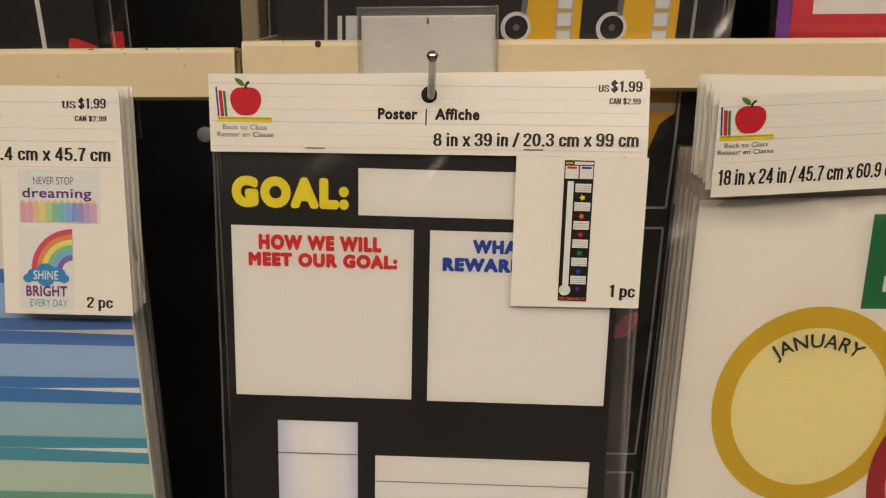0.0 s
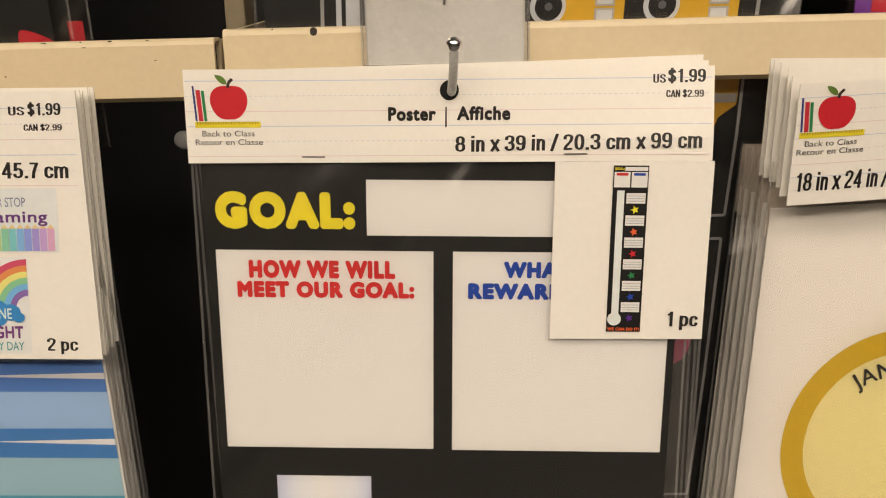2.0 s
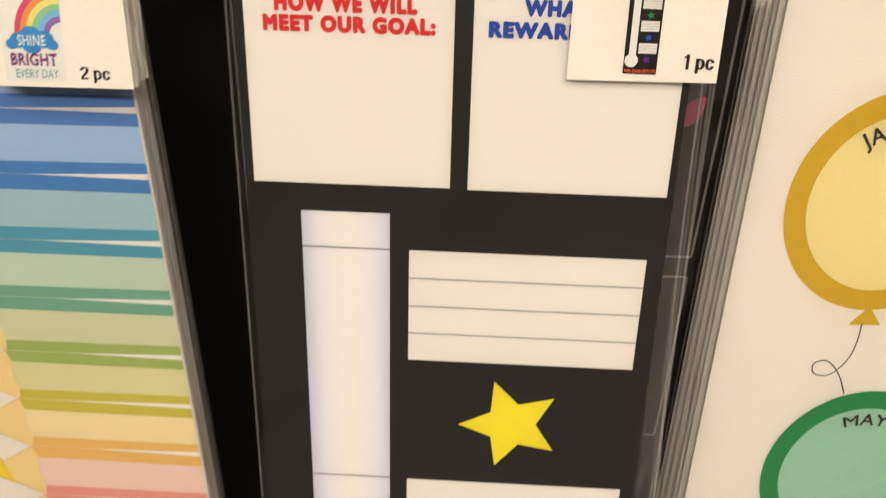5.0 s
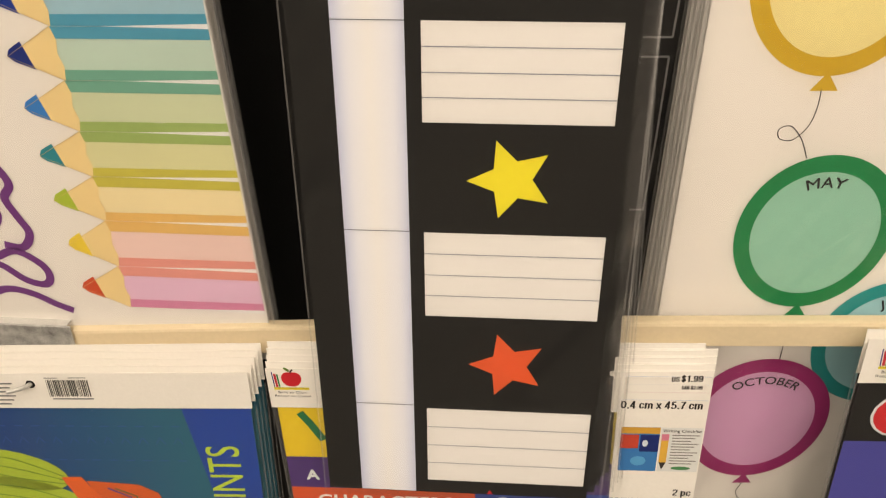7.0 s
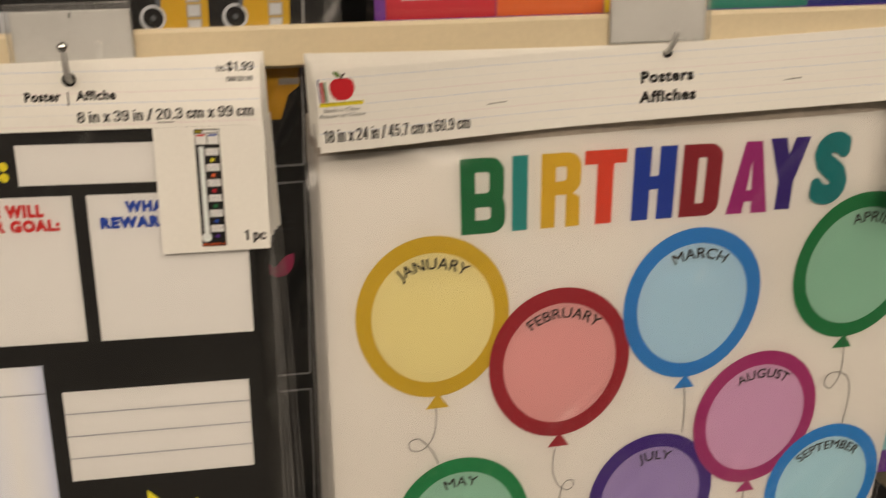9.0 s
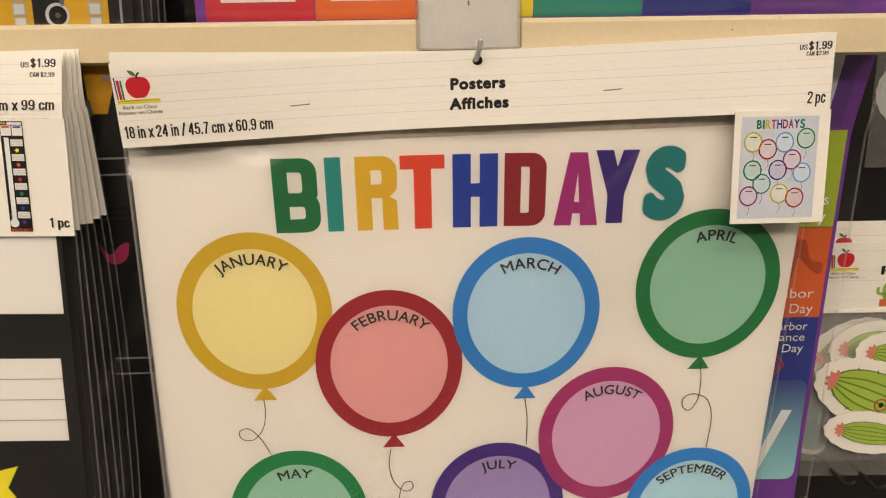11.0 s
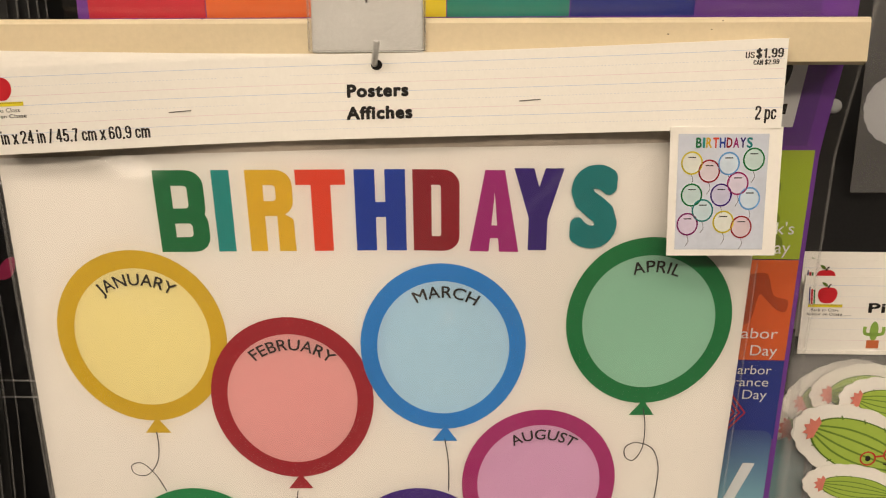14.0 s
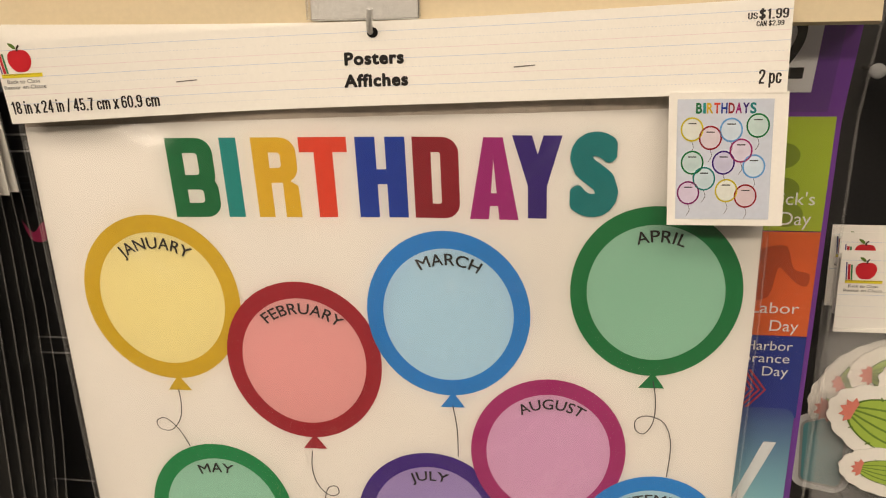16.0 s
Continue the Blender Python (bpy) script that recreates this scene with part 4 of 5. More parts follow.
        if name in STRINGS:
            ribbon(M, smooth_line(STRINGS[name], 8), 0.0008, lift + 0.0001, ink("4A4644"), b, "string")
    # small picture on the tag
    K = lambda x, z, w: TM(x - 0.0012, z, w + 0.0007)
    x0, x1, z0, z1 = 0.5858, 0.6434, 1.3240, 1.4044
    print_rect(K, x0, z0, x1, z1, 0.0002, ink("CFCFD2"), t, "mini_sheet")
    a = 0.5970
    for ch, c in zip("BIRTHDAYS", ("186F3C", "1F8C82", "DAAE20", "DC4628", "1D3E96", "901C28", "A42672", "3A2270", "197C78")):
        wide = 0.0016 if ch == "I" else 0.0037
        lettering(K, ch, a, a + wide, 1.3950, 0.0070, 0.0004, ink(c), t, "mini_letter", bold=0.03)
        a += wide + 0.0006
    for mu, mv, c, f in ((0.18, 0.235, "D9C020", "F3EDC8"), (0.375, 0.305, "A52530", "E8C4C0"), (0.59, 0.24, "6FAAD8", "D3E2EC"), (0.865, 0.205, "1B7A40", "B8D6BC"), (0.19, 0.51, "1B7A40", "B5D2C0"), (0.52, 0.51, "4C2C80", "C0B0CC"), (0.70, 0.41, "AF3370", "E4C6D4"), (0.84, 0.54, "6FAAD8", "CFE2EE"), (0.32, 0.645, "2C8A80", "BCD8D2"), (0.155, 0.765, "8A2C6A", "DCB8D0"), (0.56, 0.745, "D9C020", "F3EDC8"), (0.765, 0.79, "A02028", "E0B0AC")):
        px, pz = x0 + mu * (x1 - x0) - 0.0012, z1 - mv * (z1 - z0) - 0.0008
        ellipse_piece(K, px, pz, 0.0057, 0.0067, 0.0004, ink(pale_mix(f)), t, "mini_balloon", sides=24)
        ellipse_piece(K, px, pz, 0.0070, 0.0081, 0.0005, ink(c), t, "mini_rim", "", 0.86, 24)
        print_rect(K, px - 0.0025, pz + 0.0035, px + 0.0025, pz + 0.0042, 0.0006, ink("4A4644"), t, "mini_writing")
        ribbon(K, smooth_line([(px, pz - 0.008), (px + 0.001, pz - 0.012), (px - 0.001, pz - 0.016)], 4), 0.0003, 0.0004, ink("6A6664"), t, "mini_string")
    return t


bday_pack(True, 0.0, 0.0, 0.0, 0.0)
for depth, dx, dz, turn, rise in ((0.0055, -0.0018, 0.001, -0.003, 0.003), (0.0105, -0.0022, 0.002, -0.006, 0.006), (0.0155, -0.0040, 0.003, -0.009, 0.0075), (0.0205, -0.0055, 0.003, -0.012, 0.0085), (0.0255, -0.0060, 0.003, -0.014, 0.009)):
    bday_pack(False, depth, dx, dz, turn, rise)


# ---- dreaming poster packs ----
def sheet_map(y0, z0, lean, skew=0.0, rise=0.0, cx=0.0):
    """A flat surface through (y0, z0), leaning back by lean metres a metre downwards."""
    def M(x, z, w):
        return Vector((x + skew * (z - z0), y0 + (z0 - z) * lean - w, z + rise * (x - cx)))
    return M


PENCILS = [("5C86BE", "A9C0DC", "6A4FA0"), ("4F88BC", "A9C2D8", "4A4FA0"), ("5AA2B2", "AAC6C8", "1F3F93"), ("7CAE92", "C8D4BC", "21357E"), ("A8B868", "D4D4AA", "3D86C2"), ("CEC04C", "DED6A0", "2F8F93"), ("E8BE6C", "F0DCA8", "B6C437"), ("EAA28E", "F2D0BE", "F0D23A"), ("DE90A8", "EAC2CC", "D8592F")]


def dream_pack(front, depth, dx, dz, turn):
    t = thing("dream_poster_pack", (-0.30, 0.47 + depth, 0.96), "rainbow pencil poster in clear sleeve under white header card" if front else "rainbow pencil poster pack hanging behind another one", "poster pack", "pencil poster packs")
    H0 = sheet_map(0.430 + depth, 1.44, 0.0, 0.080, -0.012, -0.1485)
    H = lambda x, z, w: H0(x + dx, z + dz, w)
    S0 = sheet_map(0.4445 + depth * 0.8, 1.32, 0.105, 0.012)
    S = lambda x, z, w: S0(x + dx, z + dz, w)
    # the card's right edge runs outwards towards its foot
    E = lambda x, z, w: H(x - (0.0072 * (z - 1.3262) / 0.12 if x > -0.17 else 0), z, w)
    slab(E, -0.46, 1.3975, -0.1485, 1.4456, 0.0006, CARD, t, "header_card", "white ruled header card", 8, 3)
    slab(E, -0.2190, 1.3262, -0.1485, 1.39745, 0.0006, CARD, t, "header_tag", "white card tag with two small pictures", 3, 4)
    slab(S, -0.455, 0.955, -0.1640, 1.3960, 0.0004, PAPER, t, "sheet", "white printed poster sheet", 6, 10)
    film_sheet(S, -0.458, 0.950, -0.1590, 1.3990, 0.0015, t)
    if not front:
        return t
    L = 0.00066
    ruled_lines(H, -0.459, -0.1560, 1.4385, 6, 0.0066, 1, L, t)
    condensed(H, "US", -0.1850, -0.1780, 1.4356, 0.0038, L + 0.0001, ink("2A2623"), t)
    condensed(H, "$1.99", -0.1765, -0.1623, 1.4356, 0.0052, L + 0.0001, ink("2A2623"), t, weight=0.145)
    condensed(H, "CAN $2.99", -0.1786, -0.1620, 1.4292, 0.0027, L + 0.0001, ink("2A2623"), t, weight=0.145)
    condensed(H, "0.4 cm x 45.7 cm", -0.2235, -0.1600, 1.4088, 0.0070, L + 0.0001, ink("2A2623"), t)
    # two small pictures on the tag
    G = lambda x, z, w: H(x + 0.0032, z, w)
    print_rect(G, -0.2128, 1.3762, -0.1690, 1.4045, L + 0.0002, ink("E9E6E8"), t, "mini_sheet")
    lettering(G, "NEVER STOP", -0.2045, -0.1830, 1.3965, 0.0040, L + 0.0004, ink("7A7F99"), t, "mini_writing")
    lettering(G, "dreaming", -0.2105, -0.1735, 1.3895, 0.0052, L + 0.0004, ink("6B3A78"), t, "mini_writing", bold=0.02)
    for k in range(12):
        a = -0.2118 + k * 0.00345
        c = ("E7A6B8", "E7A6B8", "F0C08E", "EAD98A", "B9D28A", "8CC7A0", "7FC4C0", "86B4DC", "8F9AD4", "A793CC", "C8A0CC", "E0A8C0")[k]
        print_rect(G, a, 1.3768, a + 0.0032, 1.3868, L + 0.0004, ink(c), t, "mini_pencil")
        print_poly(G, [(a, 1.3868), (a + 0.0032, 1.3868), (a + 0.0016, 1.3888)], L + 0.0004, ink("EBC98A"), t, "mini_pencil_tip")
    print_rect(G, -0.2135, 1.3290, -0.1840, 1.3740, L + 0.0002, ink("EDEAEA"), t, "mini_sheet")
    for k, c in enumerate(("D9506A", "E9914F", "EFE07A", "8CC690", "79B5DC", "8E6AA8")):
        r0, r1 = 0.0225 - k * 0.0028, 0.0225 - (k + 1) * 0.0028
        arc = [math.pi / 2 + math.pi / 2 * i / 14 for i in range(15)]
        vs = [G(-0.1842 + r * math.cos(a), 1.3505 + r * math.sin(a), L + 0.0004) for r in (r0, r1) for a in arc]
        mesh_part("mini_rainbow_band", vs, [(i, i + 1, i + 16, i + 15) for i in range(14)], ink(c), t)
    for puff, (cx, cz, r) in enumerate(((-0.2050, 1.3480, 0.0042), (-0.1990, 1.3500, 0.0052), (-0.1925, 1.3485, 0.0046), (-0.1990, 1.3460, 0.0048), (-0.2085, 1.3462, 0.0028), (-0.1890, 1.3462, 0.0028))):
        ellipse_piece(G, cx, cz, r, r * 0.85, L + 0.0006 + 0.00003 * puff, ink("3C8AC4"), t, "mini_cloud", sides=20)
    lettering(G, "SHINE", -0.2055, -0.1920, 1.3455, 0.0050, L + 0.0008, ink("DCECF4"), t, "mini_writing", bold=0.02)
    lettering(G, "BRIGHT", -0.2100, -0.1875, 1.3362, 0.0058, L + 0.0004, ink("7A3F78"), t, "mini_writing", bold=0.03)
    lettering(G, "EVERY DAY", -0.2080, -0.1875, 1.3305, 0.0040, L + 0.0004, ink("3C9A98"), t, "mini_writing")
    condensed(H, "2 pc", -0.1738, -0.1598, 1.3302, 0.0062, L + 0.0001, ink("2A2623"), t)
    # printed pencils lying across the sheet, points to the left
    random.seed(5)
    W = 0.0006
    edges = [1.3490, 1.3124, 1.2766, 1.2375, 1.2003, 1.1625, 1.1265, 1.0885, 1.0465, 1.0060]
    for k, (dark, pale, lead) in enumerate(PENCILS):
        z1, z0 = edges[k] - 0.0002, edges[k + 1] + 0.0001
        h = z1 - z0
        x1, xb = -0.1652, -0.2680 - 0.0010 * k
        print_rect(S, xb, z0, x1, z1, W, ink(pale), t, "pencil_body", "", 4, 1)
        print_rect(S, xb, z0, x1, z0 + h * 0.20, W + 0.0002, ink(dark), t, "pencil_edge", "", 4, 1)
        print_poly(S, [(xb, z1 - h * 0.22), (x1, z1 - h * 0.24), (x1, z1), (xb, z1)], W + 0.0002, ink(PENCILS[max(0, k - 1)][0]), t, "pencil_edge")
        print_poly(S, [(xb + random.uniform(0.01, 0.04), z0 - 0.0002), (x1, z0 - 0.0020), (x1, z0 + 0.0014)], W + 0.0003, ink("F0ECE6"), t, "pencil_gap")
        for _ in range(3):
            a, b, c = random.uniform(xb, x1 - 0.03), random.uniform(0.25, 0.7), random.uniform(0.008, 0.03)
            print_poly(S, smooth_line([(a, z0 + h * b), (a + c * 0.5, z0 + h * b + 0.002), (a + c, z0 + h * b), (a + c * 0.6, z0 + h * b - 0.0025), (a, z0 + h * b)], 4)[:-1], W + 0.0003, ink(pale), t, "watercolour_blot")
        mid = (z0 + z1) / 2
        print_poly(S, [(xb + 0.001, z0), (xb + 0.003, mid - h * 0.25), (xb + 0.001, mid), (xb + 0.003, mid + h * 0.25), (xb + 0.001, z1), (xb - 0.0345, mid - 0.002)], W + 0.0003, ink("F0D494"), t, "pencil_wood")
        print_poly(S, [(xb - 0.0345, mid - 0.002), (xb - 0.0320, mid + h * 0.08), (xb - 0.0225, mid + h * 0.27 - 0.0015), (xb - 0.0200, mid - 0.0015), (xb - 0.0175, mid - h * 0.27 - 0.0010), (xb - 0.0300, mid - h * 0.12 - 0.0015)], W + 0.0004, ink(lead), t, "pencil_lead")
        ribbon(S, [(xb + 0.001, z1), (xb - 0.0345, mid - 0.002), (xb + 0.001, z0)], 0.0005, W + 0.0005, ink("DDBB78"), t, "pencil_outline")
    purple = ink("7C3F80")
    for pts in ([(-0.352, 1.135), (-0.344, 1.132), (-0.3395, 1.118), (-0.347, 1.106), (-0.3425, 1.090), (-0.338, 1.075), (-0.347, 1.062), (-0.362, 1.064)],
                [(-0.372, 1.052), (-0.355, 1.058), (-0.338, 1.046), (-0.3345, 1.034), (-0.341, 1.026), (-0.356, 1.030), (-0.372, 1.044), (-0.392, 1.050)],
                [(-0.395, 1.012), (-0.375, 1.020), (-0.355, 1.016), (-0.338, 1.006), (-0.325, 1.000)], [(-0.372, 1.118), (-0.362, 1.108), (-0.358, 1.092), (-0.364, 1.080)]):
        ribbon(S, smooth_line(pts, 8), 0.0066, W + 0.0003, purple, t, "script_stroke", "thick purple brush script")
    return t


dream_pack(True, 0.0, 0.0, 0.0, 0.0)
for depth, dx, dz in ((0.005, -0.0004, 0.0), (0.0095, -0.0014, -0.0005), (0.0140, -0.0012, 0.0008), (0.0185, -0.0024, 0.0), (0.0230, -0.0026, 0.0004)):
    dream_pack(False, depth, dx, dz, 0.0)


# ---- chalkboard bus posters behind the upper rail ----
CHALK_LINE = material("chalk_line", (0.36, 0.36, 0.36), rough=0.8, vary=0.35, scale=300)


def printed_bus(S, x, z, t, L):
    """One printed school bus whose front wheel is centred at x, z."""
    yellow, pane = ink("DDAE20"), ink("D8D4CC")
    b = print_poly(S, [(x + 0.004, z - 0.013), (x + 0.0345, z - 0.013), (x + 0.0348, z + 0.0165), (x + 0.0336, z + 0.0188), (x + 0.0312, z + 0.0198), (x + 0.0062, z + 0.0208), (x + 0.0055, z + 0.010)], L, yellow, t, "bus_print", "yellow school bus drawing")
    print_poly(S, [(x + 0.0022, z + 0.006), (x + 0.0052, z + 0.006), (x + 0.0058, z + 0.0225), (x + 0.0032, z + 0.0225)], L + 0.0002, ink("6E6E70"), b, "bus_bumper")
    print_rect(S, x + 0.0078, z + 0.0150, x + 0.0096, z + 0.0182, L + 0.0002, ink("2A2623"), b, "lamp_print")
    for k in range(3):
        print_rect(S, x + 0.0212, z - 0.0095 + k * 0.0092, x + 0.0302, z - 0.0012 + k * 0.0092, L + 0.0002, ink("B9AFA0"), b, "window_frame_print")
        print_rect(S, x + 0.0222, z - 0.0086 + k * 0.0092, x + 0.0292, z - 0.0021 + k * 0.0092, L + 0.0003, pane, b, "window_print")
    ellipse_piece(S, x, z, 0.0082, 0.0082, L + 0.0002, ink("D9D5CF"), b, "wheel_rim_print", sides=32)
    ellipse_piece(S, x + 0.0003, z, 0.0062, 0.0062, L + 0.0003, ink("1E1C1C"), b, "tyre_print", sides=32)
    ellipse_piece(S, x + 0.0003, z, 0.0018, 0.0018, L + 0.0004, ink("6A6866"), b, "hub_print", sides=20)


def bus_pack(front, depth, dx):
    S0 = sheet_map(0.480 + depth, 1.48, 0.11, 0.047)
    S = lambda x, z, w: S0(x + dx, z, w)
    t = thing("bus_poster_pack", (0.04, 0.53 + depth, 1.05), "black chalkboard poster with yellow school buses in clear sleeve" if front else "black chalkboard poster pack hanging behind another one", "poster pack", "chalkboard packs")
    slab(S, -0.085, 1.05, 0.1480, 1.80, 0.0004, CHALK, t, "sheet", "black chalkboard printed sheet", 4, 12)
    film_sheet(S, -0.089, 1.045, 0.1550, 1.81, 0.0015, t)
    if not front:
        return t
    L = 0.0006
    for x in (-0.0580, 0.1400):
        ribbon(S, [(x, 1.47), (x + 0.0006, 1.53), (x - 0.0004, 1.60), (x, 1.78)], 0.0017, L, CHALK_LINE, t, "chalk_border")
    printed_bus(S, 0.0457, 1.4762, t, L)
    printed_bus(S, 0.0969, 1.4757, t, L)
    low = print_poly(S, [(0.1085, 1.4530), (0.1362, 1.4530), (0.1362, 1.4300), (0.1285, 1.4240), (0.1235, 1.4080), (0.1110, 1.4080)], L, ink("DDA520"), t, "bus_print", "yellow school bus drawing")
    for a in (0.1095, 0.1185, 0.1275):
        print_rect(S, a, 1.4430, a + 0.0078, 1.4490, L + 0.0002, ink("8C8A86"), low, "window_frame_print")
        print_rect(S, a + 0.0008, 1.4436, a + 0.0070, 1.4484, L + 0.0003, ink("C8C2B8"), low, "window_print")
    print_rect(S, 0.1225, 1.4310, 0.1358, 1.4352, L + 0.0002, ink("A49A8C"), low, "bus_bumper")
    print_poly(S, [(0.1085, 1.4180), (0.1120, 1.4180), (0.1135, 1.4060), (0.1095, 1.4060)], L + 0.0002, ink("6E6E70"), low, "bus_bumper")
    for z1, z0 in ((1.4560, 1.3760), (1.3630, 1.2150), (1.2005, 1.08)):
        ribbon(S, [(0.070, z1), (0.1375, z1 + 0.001)], 0.0014, L, CHALK_LINE, t, "chalk_box_line")
        ribbon(S, [(0.1375, z1 + 0.001), (0.1382, (z0 + z1) / 2), (0.1376, z0)], 0.0014, L, CHALK_LINE, t, "chalk_box_line")
        ribbon(S, [(0.1376, z0), (0.070, z0 - 0.0005)], 0.0014, L, CHALK_LINE, t, "chalk_box_line")
    for k in range(4):
        ribbon(S, [(0.109, 1.345 - k * 0.005), (0.131, 1.3455 - k * 0.005)], 0.0006, L, ink("3A3A3C"), t, "chalk_writing_bar")
    print_poly(S, smooth_line([(0.106, 1.312), (0.114, 1.302), (0.1215, 1.309), (0.1285, 1.311), (0.1270, 1.300), (0.120, 1.2945), (0.111, 1.297), (0.106, 1.312)], 5)[:-1], L, ink("C23B66"), t, "bird_print", "pink bird tail drawing")
    for a, b in ((-0.0515, -0.0490), (-0.0470, -0.0405)):
        print_rect(S, a, 1.4700, b, 1.4830, L, ink("CFCBC4"), t, "chalk_letter_bar")
    return t


bus_pack(True, 0.0, 0.0)
for depth, dx in ((0.006, 0.004), (0.012, 0.007), (0.018, 0.0095)):
    bus_pack(False, depth, dx)

# black poster with coloured bits on the left, over the upper left rail
def left_pack(front, depth, dx):
    S0 = sheet_map(0.482 + depth, 1.48, 0.10)
    S = lambda x, z, w: S0(x + dx, z, w)
    t = thing("alphabet_poster_pack", (-0.3, 0.50 + depth, 1.42), "black poster with red and blue print in clear sleeve", "poster pack", "black poster packs")
    slab(S, -0.46, 1.42, -0.188, 1.80, 0.0004, BLACK, t, "sheet", "black printed sheet", 4, 6)
    film_sheet(S, -0.463, 1.415, -0.178, 1.81, 0.0016, t)
    if front:
        ribbon(S, [(-0.2185, 1.42), (-0.2200, 1.50), (-0.2210, 1.79)], 0.0026, 0.0006, ink("D8D2C6"), t, "white_stripe")
        print_poly(S, smooth_line([(-0.2055, 1.466), (-0.204, 1.472), (-0.197, 1.471), (-0.188, 1.466), (-0.2055, 1.466)], 5)[:-1], 0.0006, ink("C9232E"), t, "red_print", "red printed shape")
        print_poly(S, smooth_line([(-0.208, 1.505), (-0.205, 1.497), (-0.199, 1.496), (-0.196, 1.504), (-0.208, 1.505)], 5)[:-1], 0.0006, ink("2F58B8"), t, "blue_print", "blue printed shape")
    else:
        print_rect(S, -0.1895, 1.44, -0.182, 1.4760, 0.0006, ink("B81E2A"), t, "red_print", "red printed shape")
    return t


left_pack(True, 0.0, 0.0)
left_pack(False, 0.007, 0.006)


# ---- calendar kit behind the birthday posters ----
def calendar_pack():
    def S(x, z, w):
        y = 0.492 + (1.47 - z) * 0.40 if z > 1.383 else 0.5268 + (1.383 - z) * 0.08
        if z > 1.47:
            y = 0.492 + (1.47 - z) * 0.03
        return Vector((x + 0.012 * (z - 1.383), y - w, z))
    t = thing("calendar_kit_pack", (0.43, 0.56, 1.04), "purple calendar kit with coloured number cards in clear bag", "calendar kit")
    purple = ink("7A3C98")
    slab(S, 0.186, 1.05, 0.6690, 1.78, 0.0006, purple, t, "backing_card", "purple backing card", 4, 40)
    ob = print_rect(S, 0.180, 1.04, 0.677, 1.80, 0.0075, FILM, t, "clear_bag", "glossy clear plastic bag", 6, 40)
    ob.visible_shadow = False
    print_rect(S, 0.6755, 1.04, 0.6775, 1.80, 0.0078, FILM_EDGE, t, "bag_seam", "", 1, 40)
    white = ink("EEEBE6")
    cols = ("D2303C", "E8702E", "F1D01E", "2C8A74", "2B3580", "6A3A86")
    for row, z0 in ((0, 1.4668), (1, 1.3840)):
        for k, c in enumerate(cols):
            x0 = 0.1934 + k * 0.0757 + 0.0125 * row
            card = slab(S, x0, z0, x0 + 0.0750, z0 + 0.0822, 0.0006, ink(c), t, "number_card", "coloured card with a black number", 2, 6, lambda u, v: 0.0008)
            print_rect(S, x0 + 0.0108, z0 + 0.0156, x0 + 0.0625, z0 + 0.0740, 0.0017, white, card, "card_window", "", 1, 6)
            n = str(row * 6 + k + 1)
            w = 0.016 if n == "1" else 0.026 if len(n) == 1 else 0.036
            lettering(S, n, x0 + 0.0376 - w / 2, x0 + 0.0376 + w / 2, z0 + 0.0240, 0.042, 0.0020, ink("1B1816"), card, "number", bold=0.02)
    for z0, z1, c, name in ((1.3066, 1.3836, "A9B82C", "holiday_card"), (1.2292, 1.3058, "DE6428", "holiday_card"), (1.1640, 1.2284, "2B3A86", "holiday_card")):
        card = slab(S, 0.555, z0, 0.6655, z1, 0.0006, ink(c), t, name, "coloured holiday card with white writing", 2, 4, lambda u, v: 0.0012)
        P = 0.0022
        if c == "A9B82C":
            for cx, cz in ((0.626, 1.350), (0.636, 1.358), (0.629, 1.340), (0.638, 1.335), (0.642, 1.318)):
                ellipse_piece(S, cx, cz, 0.0105, 0.0085, P, ink("7E8C26"), card, "clover_print", sides=24)
            lettering(S, "rick's", 0.6330, 0.6590, 1.3250, 0.0085, P + 0.0004, white, card)
            lettering(S, "Day", 0.6385, 0.6580, 1.3110, 0.0090, P + 0.0004, white, card)
        elif c == "DE6428":
            print_poly(S, smooth_line([(0.6349, 1.2956), (0.6454, 1.2956), (0.6512, 1.2797), (0.6615, 1.2762), (0.6609, 1.2673), (0.6542, 1.2691), (0.6469, 1.2762), (0.6410, 1.2797), (0.6366, 1.2585), (0.6235, 1.2585), (0.6293, 1.2797), (0.6278, 1.2920), (0.6349, 1.2956)], 3)[:-1], P, ink("B04A22"), card, "hammer_print")
            lettering(S, "Labor", 0.6260, 0.6580, 1.2465, 0.0080, P + 0.0004, white, card)
            lettering(S, "Day", 0.6400, 0.6590, 1.2330, 0.0082, P + 0.0004, white, card)
        else:
            for k in range(4):
                ribbon(S, [(0.618 + k * 0.004, 1.171), (0.630 + k * 0.004, 1.186), (0.618 + k * 0.004, 1.202)], 0.0016, P, ink("B83040"), card, "ribbon_print")
            lettering(S, "Harbor", 0.6255, 0.6570, 1.2180, 0.0070, P + 0.0004, white, card)
            lettering(S, "brance", 0.6250, 0.6560, 1.2082, 0.0070, P + 0.0004, white, card)
            lettering(S, "Day", 0.6385, 0.6560, 1.1978, 0.0074, P + 0.0004, white, card)
    # rounded blue card at the bottom
    pts = [(0.57, 1.075)]
    for cx, cz, a0 in ((0.656, 1.083, -90), (0.656, 1.164, 0)):
        pts += [(cx + 0.008 * math.cos(radians(a0 + i * 15)), cz + 0.008 * math.sin(radians(a0 + i * 15))) for i in range(7)]
    pts += [(0.57, 1.172)]
    card = print_poly(S, pts, 0.0030, BLUE_FADE, t, "weather_card", "blue card fading to pale blue")
    print_poly(S, [(0.624, 1.086), (0.632, 1.086), (0.654, 1.1440), (0.645, 1.1440)], 0.0036, white, card, "white_stroke")
    return t


